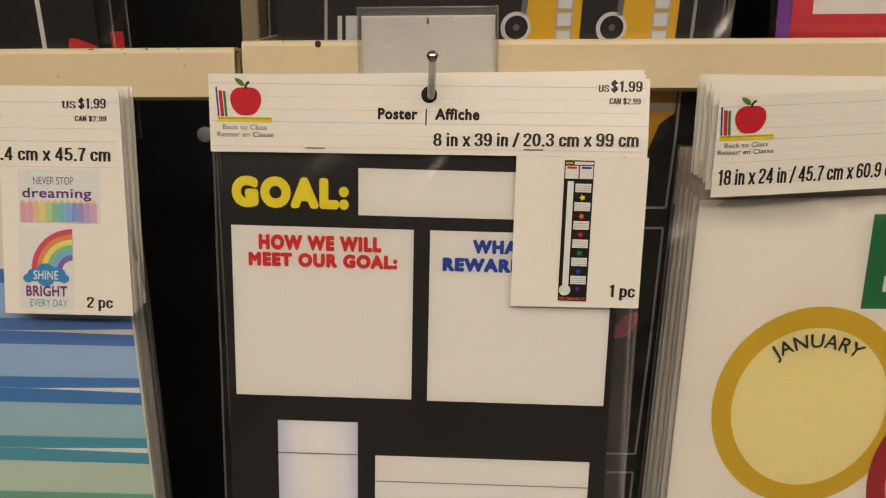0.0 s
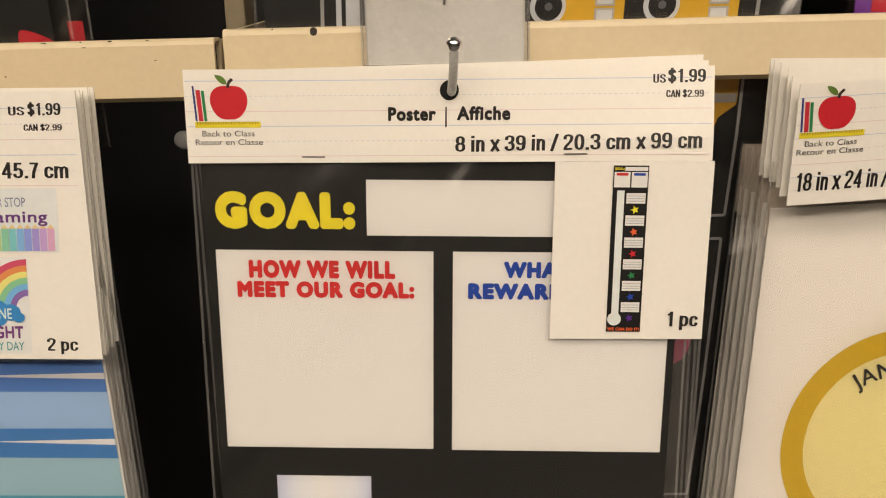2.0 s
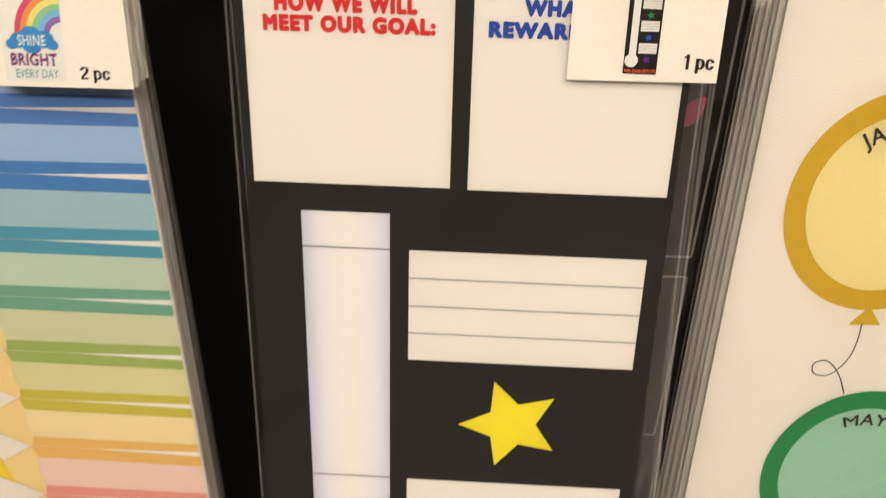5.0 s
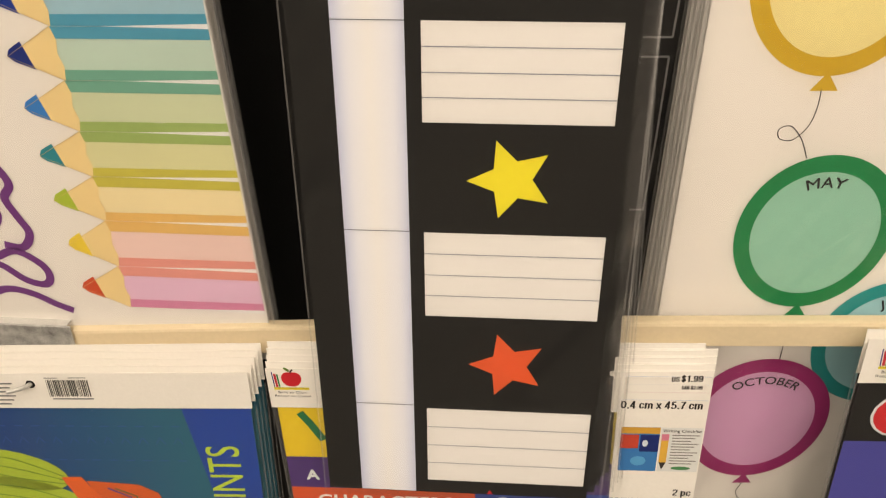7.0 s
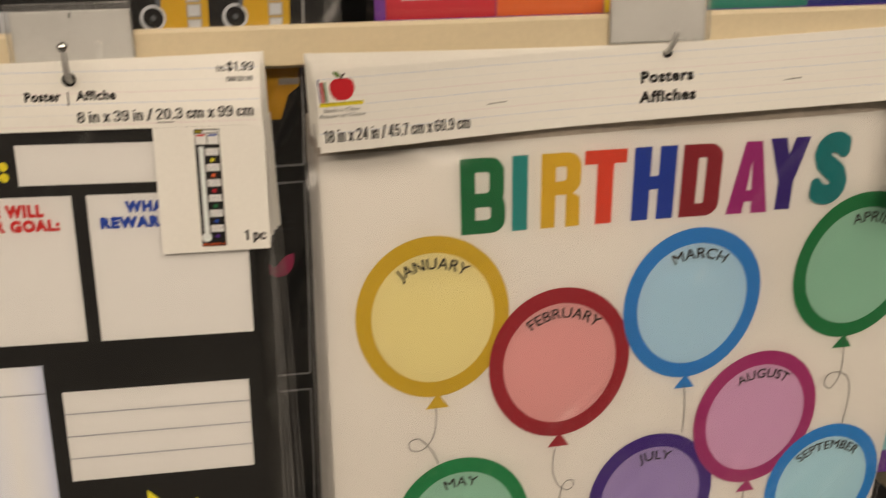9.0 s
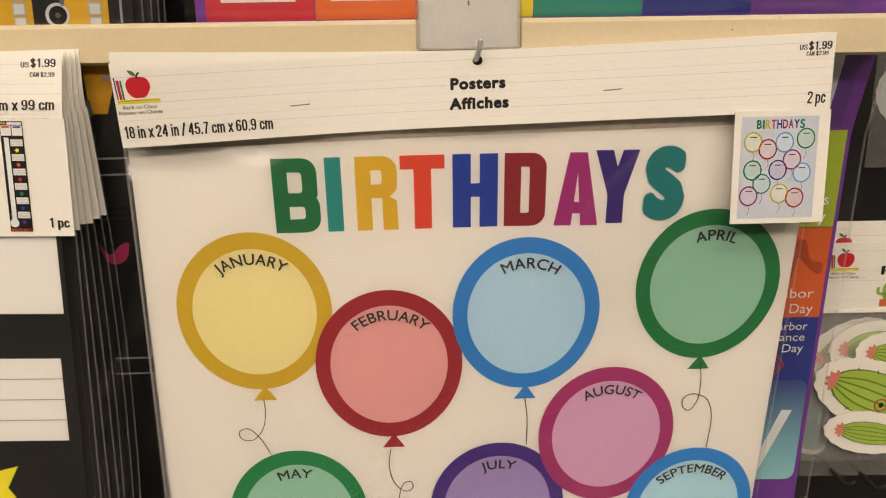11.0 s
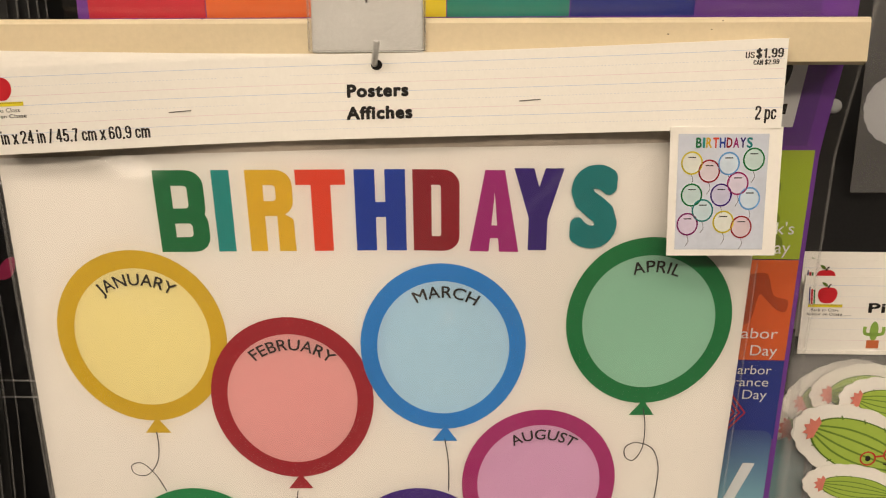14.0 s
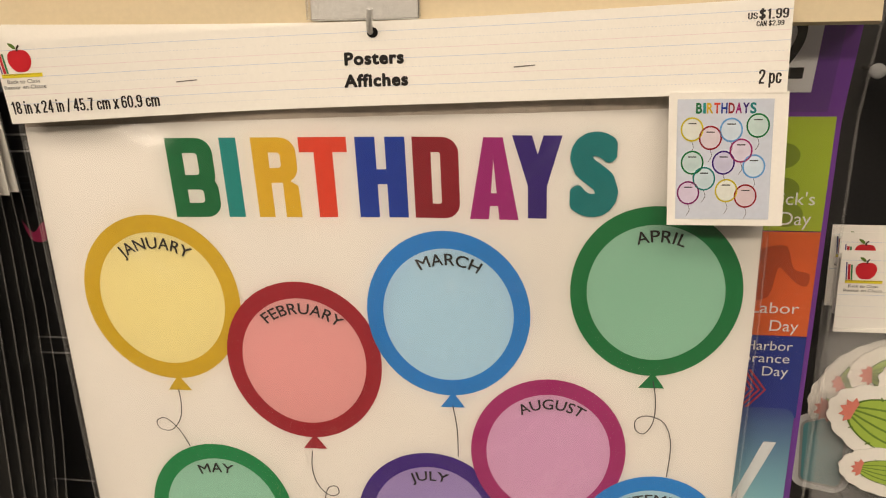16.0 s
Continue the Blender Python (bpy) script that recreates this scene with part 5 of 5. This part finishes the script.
BLUE_FADE = material("blue_fade_print", (0.1, 0.2, 0.5), rough=0.4)
nt = BLUE_FADE.node_tree
g1, g2, g3, g4 = nt.nodes.new("ShaderNodeNewGeometry"), nt.nodes.new("ShaderNodeSeparateXYZ"), nt.nodes.new("ShaderNodeMapRange"), nt.nodes.new("ShaderNodeValToRGB")
nt.links.new(g1.outputs["Position"], g2.inputs[0])
nt.links.new(g2.outputs["Z"], g3.inputs["Value"])
g3.inputs["From Min"].default_value, g3.inputs["From Max"].default_value = 1.075, 1.172
nt.links.new(g3.outputs[0], g4.inputs[0])
g4.color_ramp.elements[0].color, g4.color_ramp.elements[1].color = (0.30, 0.62, 0.66, 1), (0.045, 0.075, 0.26, 1)
nt.links.new(g4.outputs[0], nt.nodes["Principled BSDF"].inputs["Base Color"])
calendar_pack()


# ---- cactus cut-outs in a bag ----
def scalloped(cx, cz, rx, rz, lean, n=90, bumps=17, amp=0.045):
    ca, sa = math.cos(lean), math.sin(lean)
    out = []
    for i in range(n):
        a = 2 * math.pi * i / n
        k = 1 + amp * abs(math.sin(a * bumps / 2))
        x, y = rx * k * math.cos(a), rz * k * math.sin(a)
        out.append((cx + x * ca - y * sa, cz + x * sa + y * ca))
    return out


def cactus_cutout(S, cx, cz, rx, rz, lean, lift, t, face=False):
    """A cardboard cactus with a white scalloped border, ribs, spines and a flower at its end."""
    vs = scalloped(cx - 0.06 * rx * math.cos(lean), cz - 0.06 * rx * math.sin(lean), rx + 0.0125, rz + 0.0105, lean)
    base = mesh_part("cutout_border", [S(u, v, lift + 0.0008) for u, v in vs] + [S(u, v, lift) for u, v in vs], [list(range(90))] + [(i, (i + 1) % 90, 90 + (i + 1) % 90, 90 + i) for i in range(90)], CARD, t, "white scalloped cardboard cut-out")
    ca, sa = math.cos(lean), math.sin(lean)
    P = lambda a, b: (cx + a * rx * ca - b * rz * sa, cz + a * rx * sa + b * rz * ca)
    ellipse_piece(S, cx, cz, rx, rz, lift + 0.0011, ink("A9BE45"), base, "cactus_print", "yellow-green cactus drawing", lean=lean)
    for b in (-0.62, -0.25, 0.15, 0.52):
        ribbon(S, smooth_line([P(-0.93, b * 0.35), P(-0.4, b * 0.95), P(0.2, b), P(0.9, b * 0.45)], 6), rz * 0.075, lift + 0.0013, ink("6E8A2E"), base, "rib_line")
    ellipse_piece(S, cx, cz, rx * 1.03, rz * 1.05, lift + 0.0014, ink("5F7A2A"), base, "outline", "", 0.955, lean=lean)
    for k in range(9):
        a, b = -0.8 + 0.2 * k, 0.95 if k % 2 else -0.95
        q = math.sqrt(max(0.05, 1 - a * a))
        ribbon(S, [P(a, b * q), P(a - 0.06, b * q * 1.16)], rz * 0.05, lift + 0.0015, ink("5F7A2A"), base, "spine")
    tip = Vector(P(-0.93, 0.0))
    for k in range(5):
        d = Vector((-ca, -sa))
        d.rotate(Matrix.Rotation(radians(-72 + 36 * k), 2))
        side = Vector((-d.y, d.x))
        size = 0.0050 + 0.32 * rz
        print_poly(S, [tuple(tip - d * size * 0.1), tuple(tip + d * size * 0.55 + side * size * 0.26), tuple(tip + d * size), tuple(tip + d * size * 0.55 - side * size * 0.26)], lift + 0.0016 + 0.00005 * k, ink("E0806A"), base, "petal")
    if face:
        for a, b in ((0.18, -0.28), (0.52, 0.22)):
            ellipse_piece(S, *P(a, b), rz * 0.30, rz * 0.30, lift + 0.0017, ink("C8302C"), base, "spectacle_rim", "", 0.8, 24)
            ellipse_piece(S, *P(a, b), rz * 0.10, rz * 0.12, lift + 0.0018, ink("2A2420"), base, "eye_print", sides=16)
        ribbon(S, [P(0.27, -0.12), P(0.42, 0.08)], rz * 0.07, lift + 0.0018, ink("C8302C"), base, "spectacle_bridge")
        ribbon(S, smooth_line([P(0.48, -0.24), P(0.60, -0.20), P(0.66, -0.02)], 5), rz * 0.06, lift + 0.0018, ink("2A2420"), base, "smile_print")


def cactus_pack(front, depth, dx, dz):
    S0 = sheet_map(0.632 + depth, 1.20, 0.03)
    S = lambda x, z, w: S0(x + dx - 0.002, z + dz + 0.004, w)
    t = thing("cactus_cutout_pack", (0.80, 0.64 + depth, 1.03), "clear bag of cactus paper cut-outs under white header card" if front else "clear bag of paper cut-outs behind another one", "cut-out pack", "cut-out packs")
    slab(S, 0.7080, 1.1960, 0.9100, 1.2640, 0.0006, CARD, t, "header_card", "white ruled header card", 4, 2, lambda u, v: 0.003)
    ob = print_rect(S, 0.7060, 1.0250, 0.9120, 1.2000, 0.0050, BAG, t, "clear_bag", "smoky clear plastic bag", 4, 4)
    ob.visible_shadow = False
    ruled_lines(S, 0.7082, 0.9098, 1.2560, 6, 0.0095, 1, 0.0038, t)
    school_logo(S, 0.7125, 1.2385, 0.0275, 0.0040, t, 1)
    if not front:
        return t
    lettering(S, "Pi\u00e8", 0.7610, 0.7850, 1.2330, 0.0085, 0.0040, ink("1B1816"), t, bold=0.03)
    ribbon(S, [(0.739, 1.2300), (0.748, 1.2305)], 0.0006, 0.0041, ZINC, t, "staple", "small steel staple")
    ellipse_piece(S, 0.7680, 1.2170, 0.0035, 0.0085, 0.0040, ink("8FAE45"), t, "mini_cactus_print", sides=24)
    for s in (-1, 1):
        ribbon(S, smooth_line([(0.768, 1.2140), (0.768 + s * 0.007, 1.2150), (0.768 + s * 0.0075, 1.2210)], 4), 0.0028, 0.0040, ink("8FAE45"), t, "mini_cactus_arm_print")
    print_rect(S, 0.7630, 1.2020, 0.7730, 1.2090, 0.0041, ink("CE6A3A"), t, "mini_pot_print")
    return t


BAG = film_material("smoky_film", haze=0.13, wrinkle=0.5, rough=0.16)
cactus_pack(True, 0.0, 0.0, 0.0)
cactus_pack(False, 0.008, 0.0, 0.0125)
cactus_pack(False, 0.016, -0.0045, 0.0165)
tray = sheet_map(0.628, 1.20, 0.03)
for cx, cz, rx, rz, lean, lift, face in ((0.733, 1.128, 0.020, 0.024, 0.3, -0.020, False), (0.748, 1.160, 0.030, 0.014, 0.45, -0.018, False), (0.7680, 1.1620, 0.028, 0.015, 0.1, -0.011, False), (0.7870, 1.1560, 0.0280, 0.0125, -0.18, 0.0015, False), (0.7680, 1.1160, 0.0470, 0.0225, -0.40, 0.0035, True), (0.7660, 1.0780, 0.0300, 0.0112, -0.16, 0.0055, False)):
    t = thing("cactus_cutout", tray(cx, cz - rz * 1.5, 0), "yellow-green paper cactus cut-out with white scalloped edge", "cut-out", "cactus cut-outs")
    cactus_cutout(tray, cx, cz, rx, rz, lean, lift, t, face)

# a pale jar cut-out lies at the bag's left edge
t = thing("jar_cutout", tray(0.706, 1.045, 0), "pale grey paper jar cut-out with a teal middle", "cut-out")
for name, grow, up, c in (("cutout_border", 0.0, -0.020, "CFC8BE"), ("jar_glass", 0.007, -0.0192, "9C958C"), ("jar_filling", 0.0095, -0.0186, "4F8A8A")):
    pts = []
    for cx, cz, a0 in ((0.724, 1.112, 0), (0.702, 1.104, 90), (0.704, 1.058, 180), (0.726, 1.054, 270)):
        r = 0.013 - grow * 0.8
        pts += [(cx + r * math.cos(radians(a0 + i * 18)), cz + r * math.sin(radians(a0 + i * 18))) for i in range(6)]
    print_poly(tray, pts, up, ink(c), t, name)

# a second bag of pale cut-outs higher up
tray2 = sheet_map(0.640, 1.40, 0.02)
t = thing("pale_cutout_pack", (0.79, 0.65, 1.33), "smoky clear bag of pale grey paper cut-outs", "cut-out pack", "cut-out packs")
ob = print_rect(tray2, 0.7380, 1.335, 0.86, 1.50, 0.004, BAG, t, "clear_bag", "smoky clear plastic bag", 4, 4)
ob.visible_shadow = False
for cx, cz in ((0.765, 1.40), (0.790, 1.375), (0.78, 1.44)):
    print_poly(tray2, scalloped(cx, cz, 0.022, 0.026, 0.3), 0.001, ink("B7B2AC"), t, "cutout", "pale paper cut-out")

# pegs in the back panel
for px_, py_, pz_ in ((0.7285, 0.664, 1.4015), (-0.136, 0.500, 1.4170)):
    t = thing("display_peg", (px_, 0.70, pz_), "slim peg with round grey plastic tip", "peg", "display pegs")
    bm_part("rod", tube_bm([(px_, 0.70, pz_), (px_, py_ + 0.004, pz_)], 0.0016, 8), CHIP, t)
    bm = bmesh.new()
    bmesh.ops.create_uvsphere(bm, u_segments=20, v_segments=12, radius=0.0066 if px_ > 0 else 0.0052, matrix=Matrix.Translation((px_, py_, pz_)) @ Matrix.Diagonal((1, 0.5, 0.9, 1)))
    bm_part("tip", bm, PLUG, t, "round grey plastic tip", True)
# dark wire hooks under the cut-out bags
for wx, wz in ((0.735, 1.035), (0.765, 1.030), (0.69, 1.020)):
    t = thing("wire_hook", (wx, 0.70, wz), "black wire hook on the back panel", "hook", "wire hooks")
    bm_part("wire", tube_bm([(wx, 0.70, wz), (wx, 0.60, wz + 0.002), (wx, 0.585, wz + 0.014)], 0.0020, 8), CHIP, t, "black wire", True)


# ---- lower row ----
def barcode(S, x0, x1, z0, z1, lift, t):
    random.seed(3)
    x = x0
    while x < x1:
        w = random.choice((0.0004, 0.0007, 0.0011))
        print_rect(S, x, z0, min(x + w, x1), z1, lift, ink("2A2623"), t, "barcode_bar")
        x += w + random.choice((0.0004, 0.0006, 0.0009))


def points_pack(front, depth, dx, dz):
    S0 = sheet_map(0.444 + depth, 0.98, 0.05, 0.055, 0.063, -0.1745)
    S = lambda x, z, w: S0(x + dx, z + dz - 0.004, w)
    t = thing("points_poster_pack", (-0.30, 0.46 + depth, 0.60), "blue cactus points poster in clear sleeve under white header" if front else "blue cactus points poster pack hanging behind another one", "poster pack", "cactus poster packs")
    slab(S, -0.470, 0.9400, -0.1765, 0.9775, 0.0006, CARD, t, "header_card", "white header card with barcode", 4, 2, lambda u, v: 0.002)
    slab(S, -0.468, 0.60, -0.1785, 0.9440, 0.0004, BLUE_POSTER, t, "sheet", "blue printed poster sheet", 4, 4)
    film_sheet(S, -0.470, 0.595, -0.1735, 0.9430, 0.0014, t)
    if not front:
        return t
    L = 0.0028
    barcode(S, -0.3460, -0.3100, 0.9530, 0.9705, L, t)
    print_rect(S, -0.3440, 0.9496, -0.3085, 0.9512, L, ink("8A8580"), t, "number_bar")
    print_rect(S, -0.3470, 0.9722, -0.3350, 0.9730, L, ink("8A8580"), t, "small_writing_bar")
    print_rect(S, -0.3260, 0.9724, -0.3110, 0.9732, L, ink("8A8580"), t, "small_writing_bar")
    for k in range(6):
        print_rect(S, -0.420, 0.9660 - k * 0.0044, -0.3760 - 0.003 * (k % 3), 0.9676 - k * 0.0044, L, ink("77726E"), t, "small_writing_bar")
    ellipse_piece(S, -0.3600, 0.9662, 0.0040, 0.0040, L, ink("15110F"), t, "hanging_hole", "punched hanging hole")
    W = 0.0006
    print_poly(S, [(-0.2375, 0.9400), (-0.1787, 0.9400), (-0.1787, 0.72), (-0.2050, 0.72)], W, ink("2B4FA0"), t, "blue_band", "darker blue slanted band")
    # the word runs up the sheet
    Q = lambda u, v, w: S(-0.1985 - v, 0.7930 + u, w)
    lettering(Q, "POINTS", 0.0, 0.1030, -0.0045, 0.0290, W + 0.0003, ink("C6D83C"), t, label="yellow-green lettering", bold=0.006)
    green, lime = ink("B9C63A"), ink("7E9A2C")
    for cx, cz, rx, rz, ln in ((-0.405, 0.8640, 0.052, 0.024, -0.25), (-0.400, 0.8250, 0.062, 0.028, -0.22)):
        b = ellipse_piece(S, cx, cz, rx, rz, W + 0.0002, green, t, "cactus_print", "yellow-green cactus drawing", lean=ln)
        for k in (-0.5, 0.0, 0.5):
            ribbon(S, smooth_line([(cx - rx * 0.9, cz + rz * k * 0.6 + 0.012), (cx, cz + rz * k + 0.003), (cx + rx * 0.9, cz + rz * k * 0.4 - 0.012)], 6), 0.0012, W + 0.0004, lime, b, "rib_line")
    ellipse_piece(S, -0.3960, 0.8130, 0.0125, 0.0125, W + 0.0006, ink("3C4C9A"), t, "spectacle_rim", "", 0.88, 28)
    ellipse_piece(S, -0.3960, 0.8120, 0.0040, 0.0048, W + 0.0006, ink("2A2420"), t, "eye_print", sides=18)
    pot = print_poly(S, [(-0.3610, 0.8560), (-0.3420, 0.8570), (-0.3170, 0.8080), (-0.3400, 0.8000)], W + 0.0005, ink("E8702A"), t, "pot_rim_print", "orange flower pot drawing")
    print_poly(S, [(-0.3380, 0.8520), (-0.2900, 0.8480), (-0.2740, 0.8380), (-0.2560, 0.79), (-0.3170, 0.79)], W + 0.0004, ink("DE6A2A"), t, "pot_print", "orange flower pot drawing")
    ribbon(S, [(-0.320, 0.8430), (-0.300, 0.8320), (-0.303, 0.8200), (-0.285, 0.8110)], 0.0016, W + 0.0006, ink("3C4C9A"), t, "zigzag_print")
    ribbon(S, [(-0.313, 0.8430), (-0.294, 0.8330), (-0.297, 0.8210), (-0.279, 0.8130)], 0.0014, W + 0.0006, ink("2F7A48"), t, "zigzag_print")
    for r in range(3):
        for k in range(12):
            a, b = -0.42 + k * 0.0155, 0.9180 - r * 0.020
            ribbon(S, [(a, b), (a + 0.004, b + 0.007 * (r % 2)), (a + 0.008, b)], 0.0009, W + 0.0002, ink("3F62A4"), t, "pattern_mark")
    return t


BLUE_POSTER = material("blue_print", (0.024, 0.085, 0.27), rough=0.4, vary=0.2, scale=40)
# the printed ground turns to teal beside the darker band
nt = BLUE_POSTER.node_tree
b1, b2, b3, b4 = nt.nodes.new("ShaderNodeNewGeometry"), nt.nodes.new("ShaderNodeSeparateXYZ"), nt.nodes.new("ShaderNodeMapRange"), nt.nodes.new("ShaderNodeValToRGB")
nt.links.new(b1.outputs["Position"], b2.inputs[0])
nt.links.new(b2.outputs["X"], b3.inputs["Value"])
b3.inputs["From Min"].default_value, b3.inputs["From Max"].default_value = -0.40, -0.215
nt.links.new(b3.outputs[0], b4.inputs[0])
b4.color_ramp.elements[0].color, b4.color_ramp.elements[1].color = (0.024, 0.075, 0.25, 1), (0.035, 0.17, 0.24, 1)
nt.links.new(b4.outputs[0], nt.nodes["Principled BSDF"].inputs["Base Color"])
points_pack(True, 0.0, 0.0, 0.0)
for k in range(1, 5):
    points_pack(False, 0.0055 * k, 0.0012 * k, 0.0030 * k)


def story_pack(front, depth, dx, dz):
    S0 = sheet_map(0.460 + depth, 0.98, 0.03, 0.0, 0.047, 0.0)
    S = lambda x, z, w: S0(x + dx, z + dz, w)
    t = thing("story_poster_pack", (0.0, 0.47 + depth, 0.60), "colour-block story poster in clear sleeve under white header" if front else "colour-block story poster pack behind another one", "poster pack", "story poster packs")
    slab(S, -0.1690, 0.9330, 0.1640, 0.9735, 0.0006, CARD, t, "header_card", "white ruled header card", 6, 2, lambda u, v: 0.002)
    slab(S, 0.1060, 0.8400, 0.1730, 0.9690, 0.0006, CARD, t, "header_tag", "white card tag with small pictures", 2, 4, lambda u, v: 0.003)
    slab(S, -0.1650, 0.60, 0.1630, 0.9360, 0.0004, PAPER, t, "sheet", "printed poster sheet", 6, 4)
    film_sheet(S, -0.1680, 0.595, 0.1680, 0.9350, 0.0014, t)
    if not front:
        return t
    L, W = 0.0028, 0.0006
    school_logo(S, -0.1640, 0.9530, 0.0290, L, t, 1)
    print_rect(S, -0.1650, 0.8760, 0.1630, 0.9345, W, ink("EBCB1C"), t, "yellow_band")
    print_rect(S, -0.1650, 0.8395, 0.1630, 0.8760, W, ink("5A3C78"), t, "purple_band")
    print_rect(S, -0.1650, 0.70, -0.0050, 0.8395, W, ink("DE5F2C"), t, "orange_band")
    print_rect(S, -0.0050, 0.70, 0.1630, 0.8395, W, ink("3350A0"), t, "blue_band")
    ribbon(S, [(-0.1470, 0.9260), (-0.1395, 0.9140), (-0.130, 0.896)], 0.0070, W + 0.0003, ink("2E7A4C"), t, "pen_print", "green pen drawing")
    lettering(S, "A", -0.1500, -0.1385, 0.8490, 0.0120, W + 0.0003, ink("E9E6E0"), t, bold=0.03)
    lettering(S, "CHARACTERS", -0.1420, -0.0240, 0.8195, 0.0120, W + 0.0003, ink("EFECE4"), t, bold=0.03)
    lettering(S, "SETTING", 0.0420, 0.1240, 0.8195, 0.0120, W + 0.0003, ink("EFECE4"), t, bold=0.03)
    ellipse_piece(S, 0.0190, 0.8210, 0.0100, 0.0130, W + 0.0003, ink("DDE4F0"), t, "moon_print", sides=28)
    T = lambda x, z, w: S(x + 0.006, 0.9765 - (0.9860 - z) * 1.12, w + 0.0038)
    ruled_lines(T, 0.1002, 0.1658, 0.9800, 5, 0.0068, 1, 0.0001, t)
    condensed(T, "US", 0.1370, 0.1428, 0.9760, 0.0042, 0.0002, ink("2A2623"), t)
    condensed(T, "$1.99", 0.1440, 0.1595, 0.9760, 0.0055, 0.0002, ink("2A2623"), t, weight=0.145)
    condensed(T, "CAN $2.99", 0.1450, 0.1600, 0.9695, 0.0030, 0.0002, ink("2A2623"), t, weight=0.145)
    condensed(T, "0.4 cm x 45.7 cm", 0.1020, 0.1625, 0.9520, 0.0068, 0.0002, ink("2A2623"), t)
    a0, a1, b0, b1 = 0.1045, 0.1340, 0.8930, 0.9350
    print_rect(T, a0, b0, a1, b1, 0.0002, ink("3A78B0"), t, "mini_sheet")
    print_rect(T, a0, b1 - 0.006, a1, b1, 0.0003, ink("D9A030"), t, "mini_band")
    print_rect(T, a0, b1 - 0.020, a0 + 0.014, b1 - 0.007, 0.0003, ink("C8442C"), t, "mini_panel")
    print_rect(T, a0 + 0.015, b1 - 0.023, a1, b1 - 0.007, 0.0003, ink("1E2C6A"), t, "mini_panel")
    ellipse_piece(T, a0 + 0.019, b1 - 0.015, 0.0022, 0.0030, 0.0004, ink("D8DCE4"), t, "mini_moon", sides=16)
    ellipse_piece(T, a0 + 0.015, b0 + 0.010, 0.0060, 0.0045, 0.0004, ink("5AA0C8"), t, "mini_splash", sides=20)
    c0, c1 = 0.1350, 0.1660
    print_rect(T, c0, b0, c1, b1, 0.0002, ink("E6E0D2"), t, "mini_sheet")
    lettering(T, "Writing Checklist", c0 + 0.001, c1 - 0.001, b1 - 0.0042, 0.0027, 0.0004, ink("2A2623"), t, bold=0.02)
    print_rect(T, c0 + 0.0006, b0 + 0.009, c0 + 0.0062, b1 - 0.012, 0.0004, ink("E8B03A"), t, "mini_pencil")
    print_rect(T, c0 + 0.0006, b1 - 0.012, c0 + 0.0062, b1 - 0.006, 0.0004, ink("D87A8C"), t, "mini_eraser")
    print_poly(T, [(c0 + 0.0006, b0 + 0.009), (c0 + 0.0062, b0 + 0.009), (c0 + 0.0034, b0 + 0.002)], 0.0004, ink("3A3230"), t, "mini_pencil_tip")
    for k in range(11):
        print_rect(T, c0 + 0.0085, b1 - 0.0075 - k * 0.0027, c1 - 0.002 - 0.003 * (k % 3), b1 - 0.0065 - k * 0.0027, 0.0004, ink("8C857C"), t, "mini_writing_bar")
    ellipse_piece(T, c0 + 0.018, b0 + 0.0035, 0.0075, 0.0018, 0.0004, ink("4C8A50"), t, "mini_pen", sides=16)
    condensed(T, "2 pc", 0.1500, 0.1640, 0.8685, 0.0066, 0.0002, ink("2A2623"), t)
    return t


story_pack(True, 0.0, 0.0, 0.0)
for k in range(1, 5):
    story_pack(False, 0.0022 * k, 0.0005 * k, 0.0050 * k)


def letter_pack(front, depth, dz):
    S0 = sheet_map(0.452 + depth, 0.98, 0.03, -0.01, 0.050, 0.28)
    S = lambda x, z, w: S0(x - 0.009, z + dz, w)
    t = thing("letter_poster_pack", (0.42, 0.46 + depth, 0.62), "black and purple poster with red letters in clear sleeve" if front else "black and purple poster pack behind another one", "poster pack", "letter poster packs")
    slab(S, 0.2790, 0.9850, 0.60, 1.0240, 0.0006, CARD, t, "header_card", "white ruled header card", 4, 2, lambda u, v: 0.002)
    slab(S, 0.2815, 0.62, 0.598, 0.9880, 0.0004, BLACK, t, "sheet", "black and purple printed sheet", 3, 4)
    film_sheet(S, 0.2785, 0.615, 0.602, 0.9860, 0.0014, t)
    if not front:
        return t
    school_logo(S, 0.2900, 0.9990, 0.0290, 0.0028, t, 1)
    print_rect(S, 0.2815, 0.62, 0.598, 0.9270, 0.0006, ink("524F9C"), t, "purple_field")
    lettering(S, "C", 0.2950, 0.3300, 0.9330, 0.0400, 0.0009, ink("E8E4DE"), t, label="white-edged red letter", bold=0.08)
    lettering(S, "C", 0.2970, 0.3280, 0.9350, 0.0360, 0.0012, ink("D02A30"), t, label="white-edged red letter", bold=0.05)
    return t


letter_pack(True, 0.0, 0.0)
letter_pack(False, 0.006, 0.004)
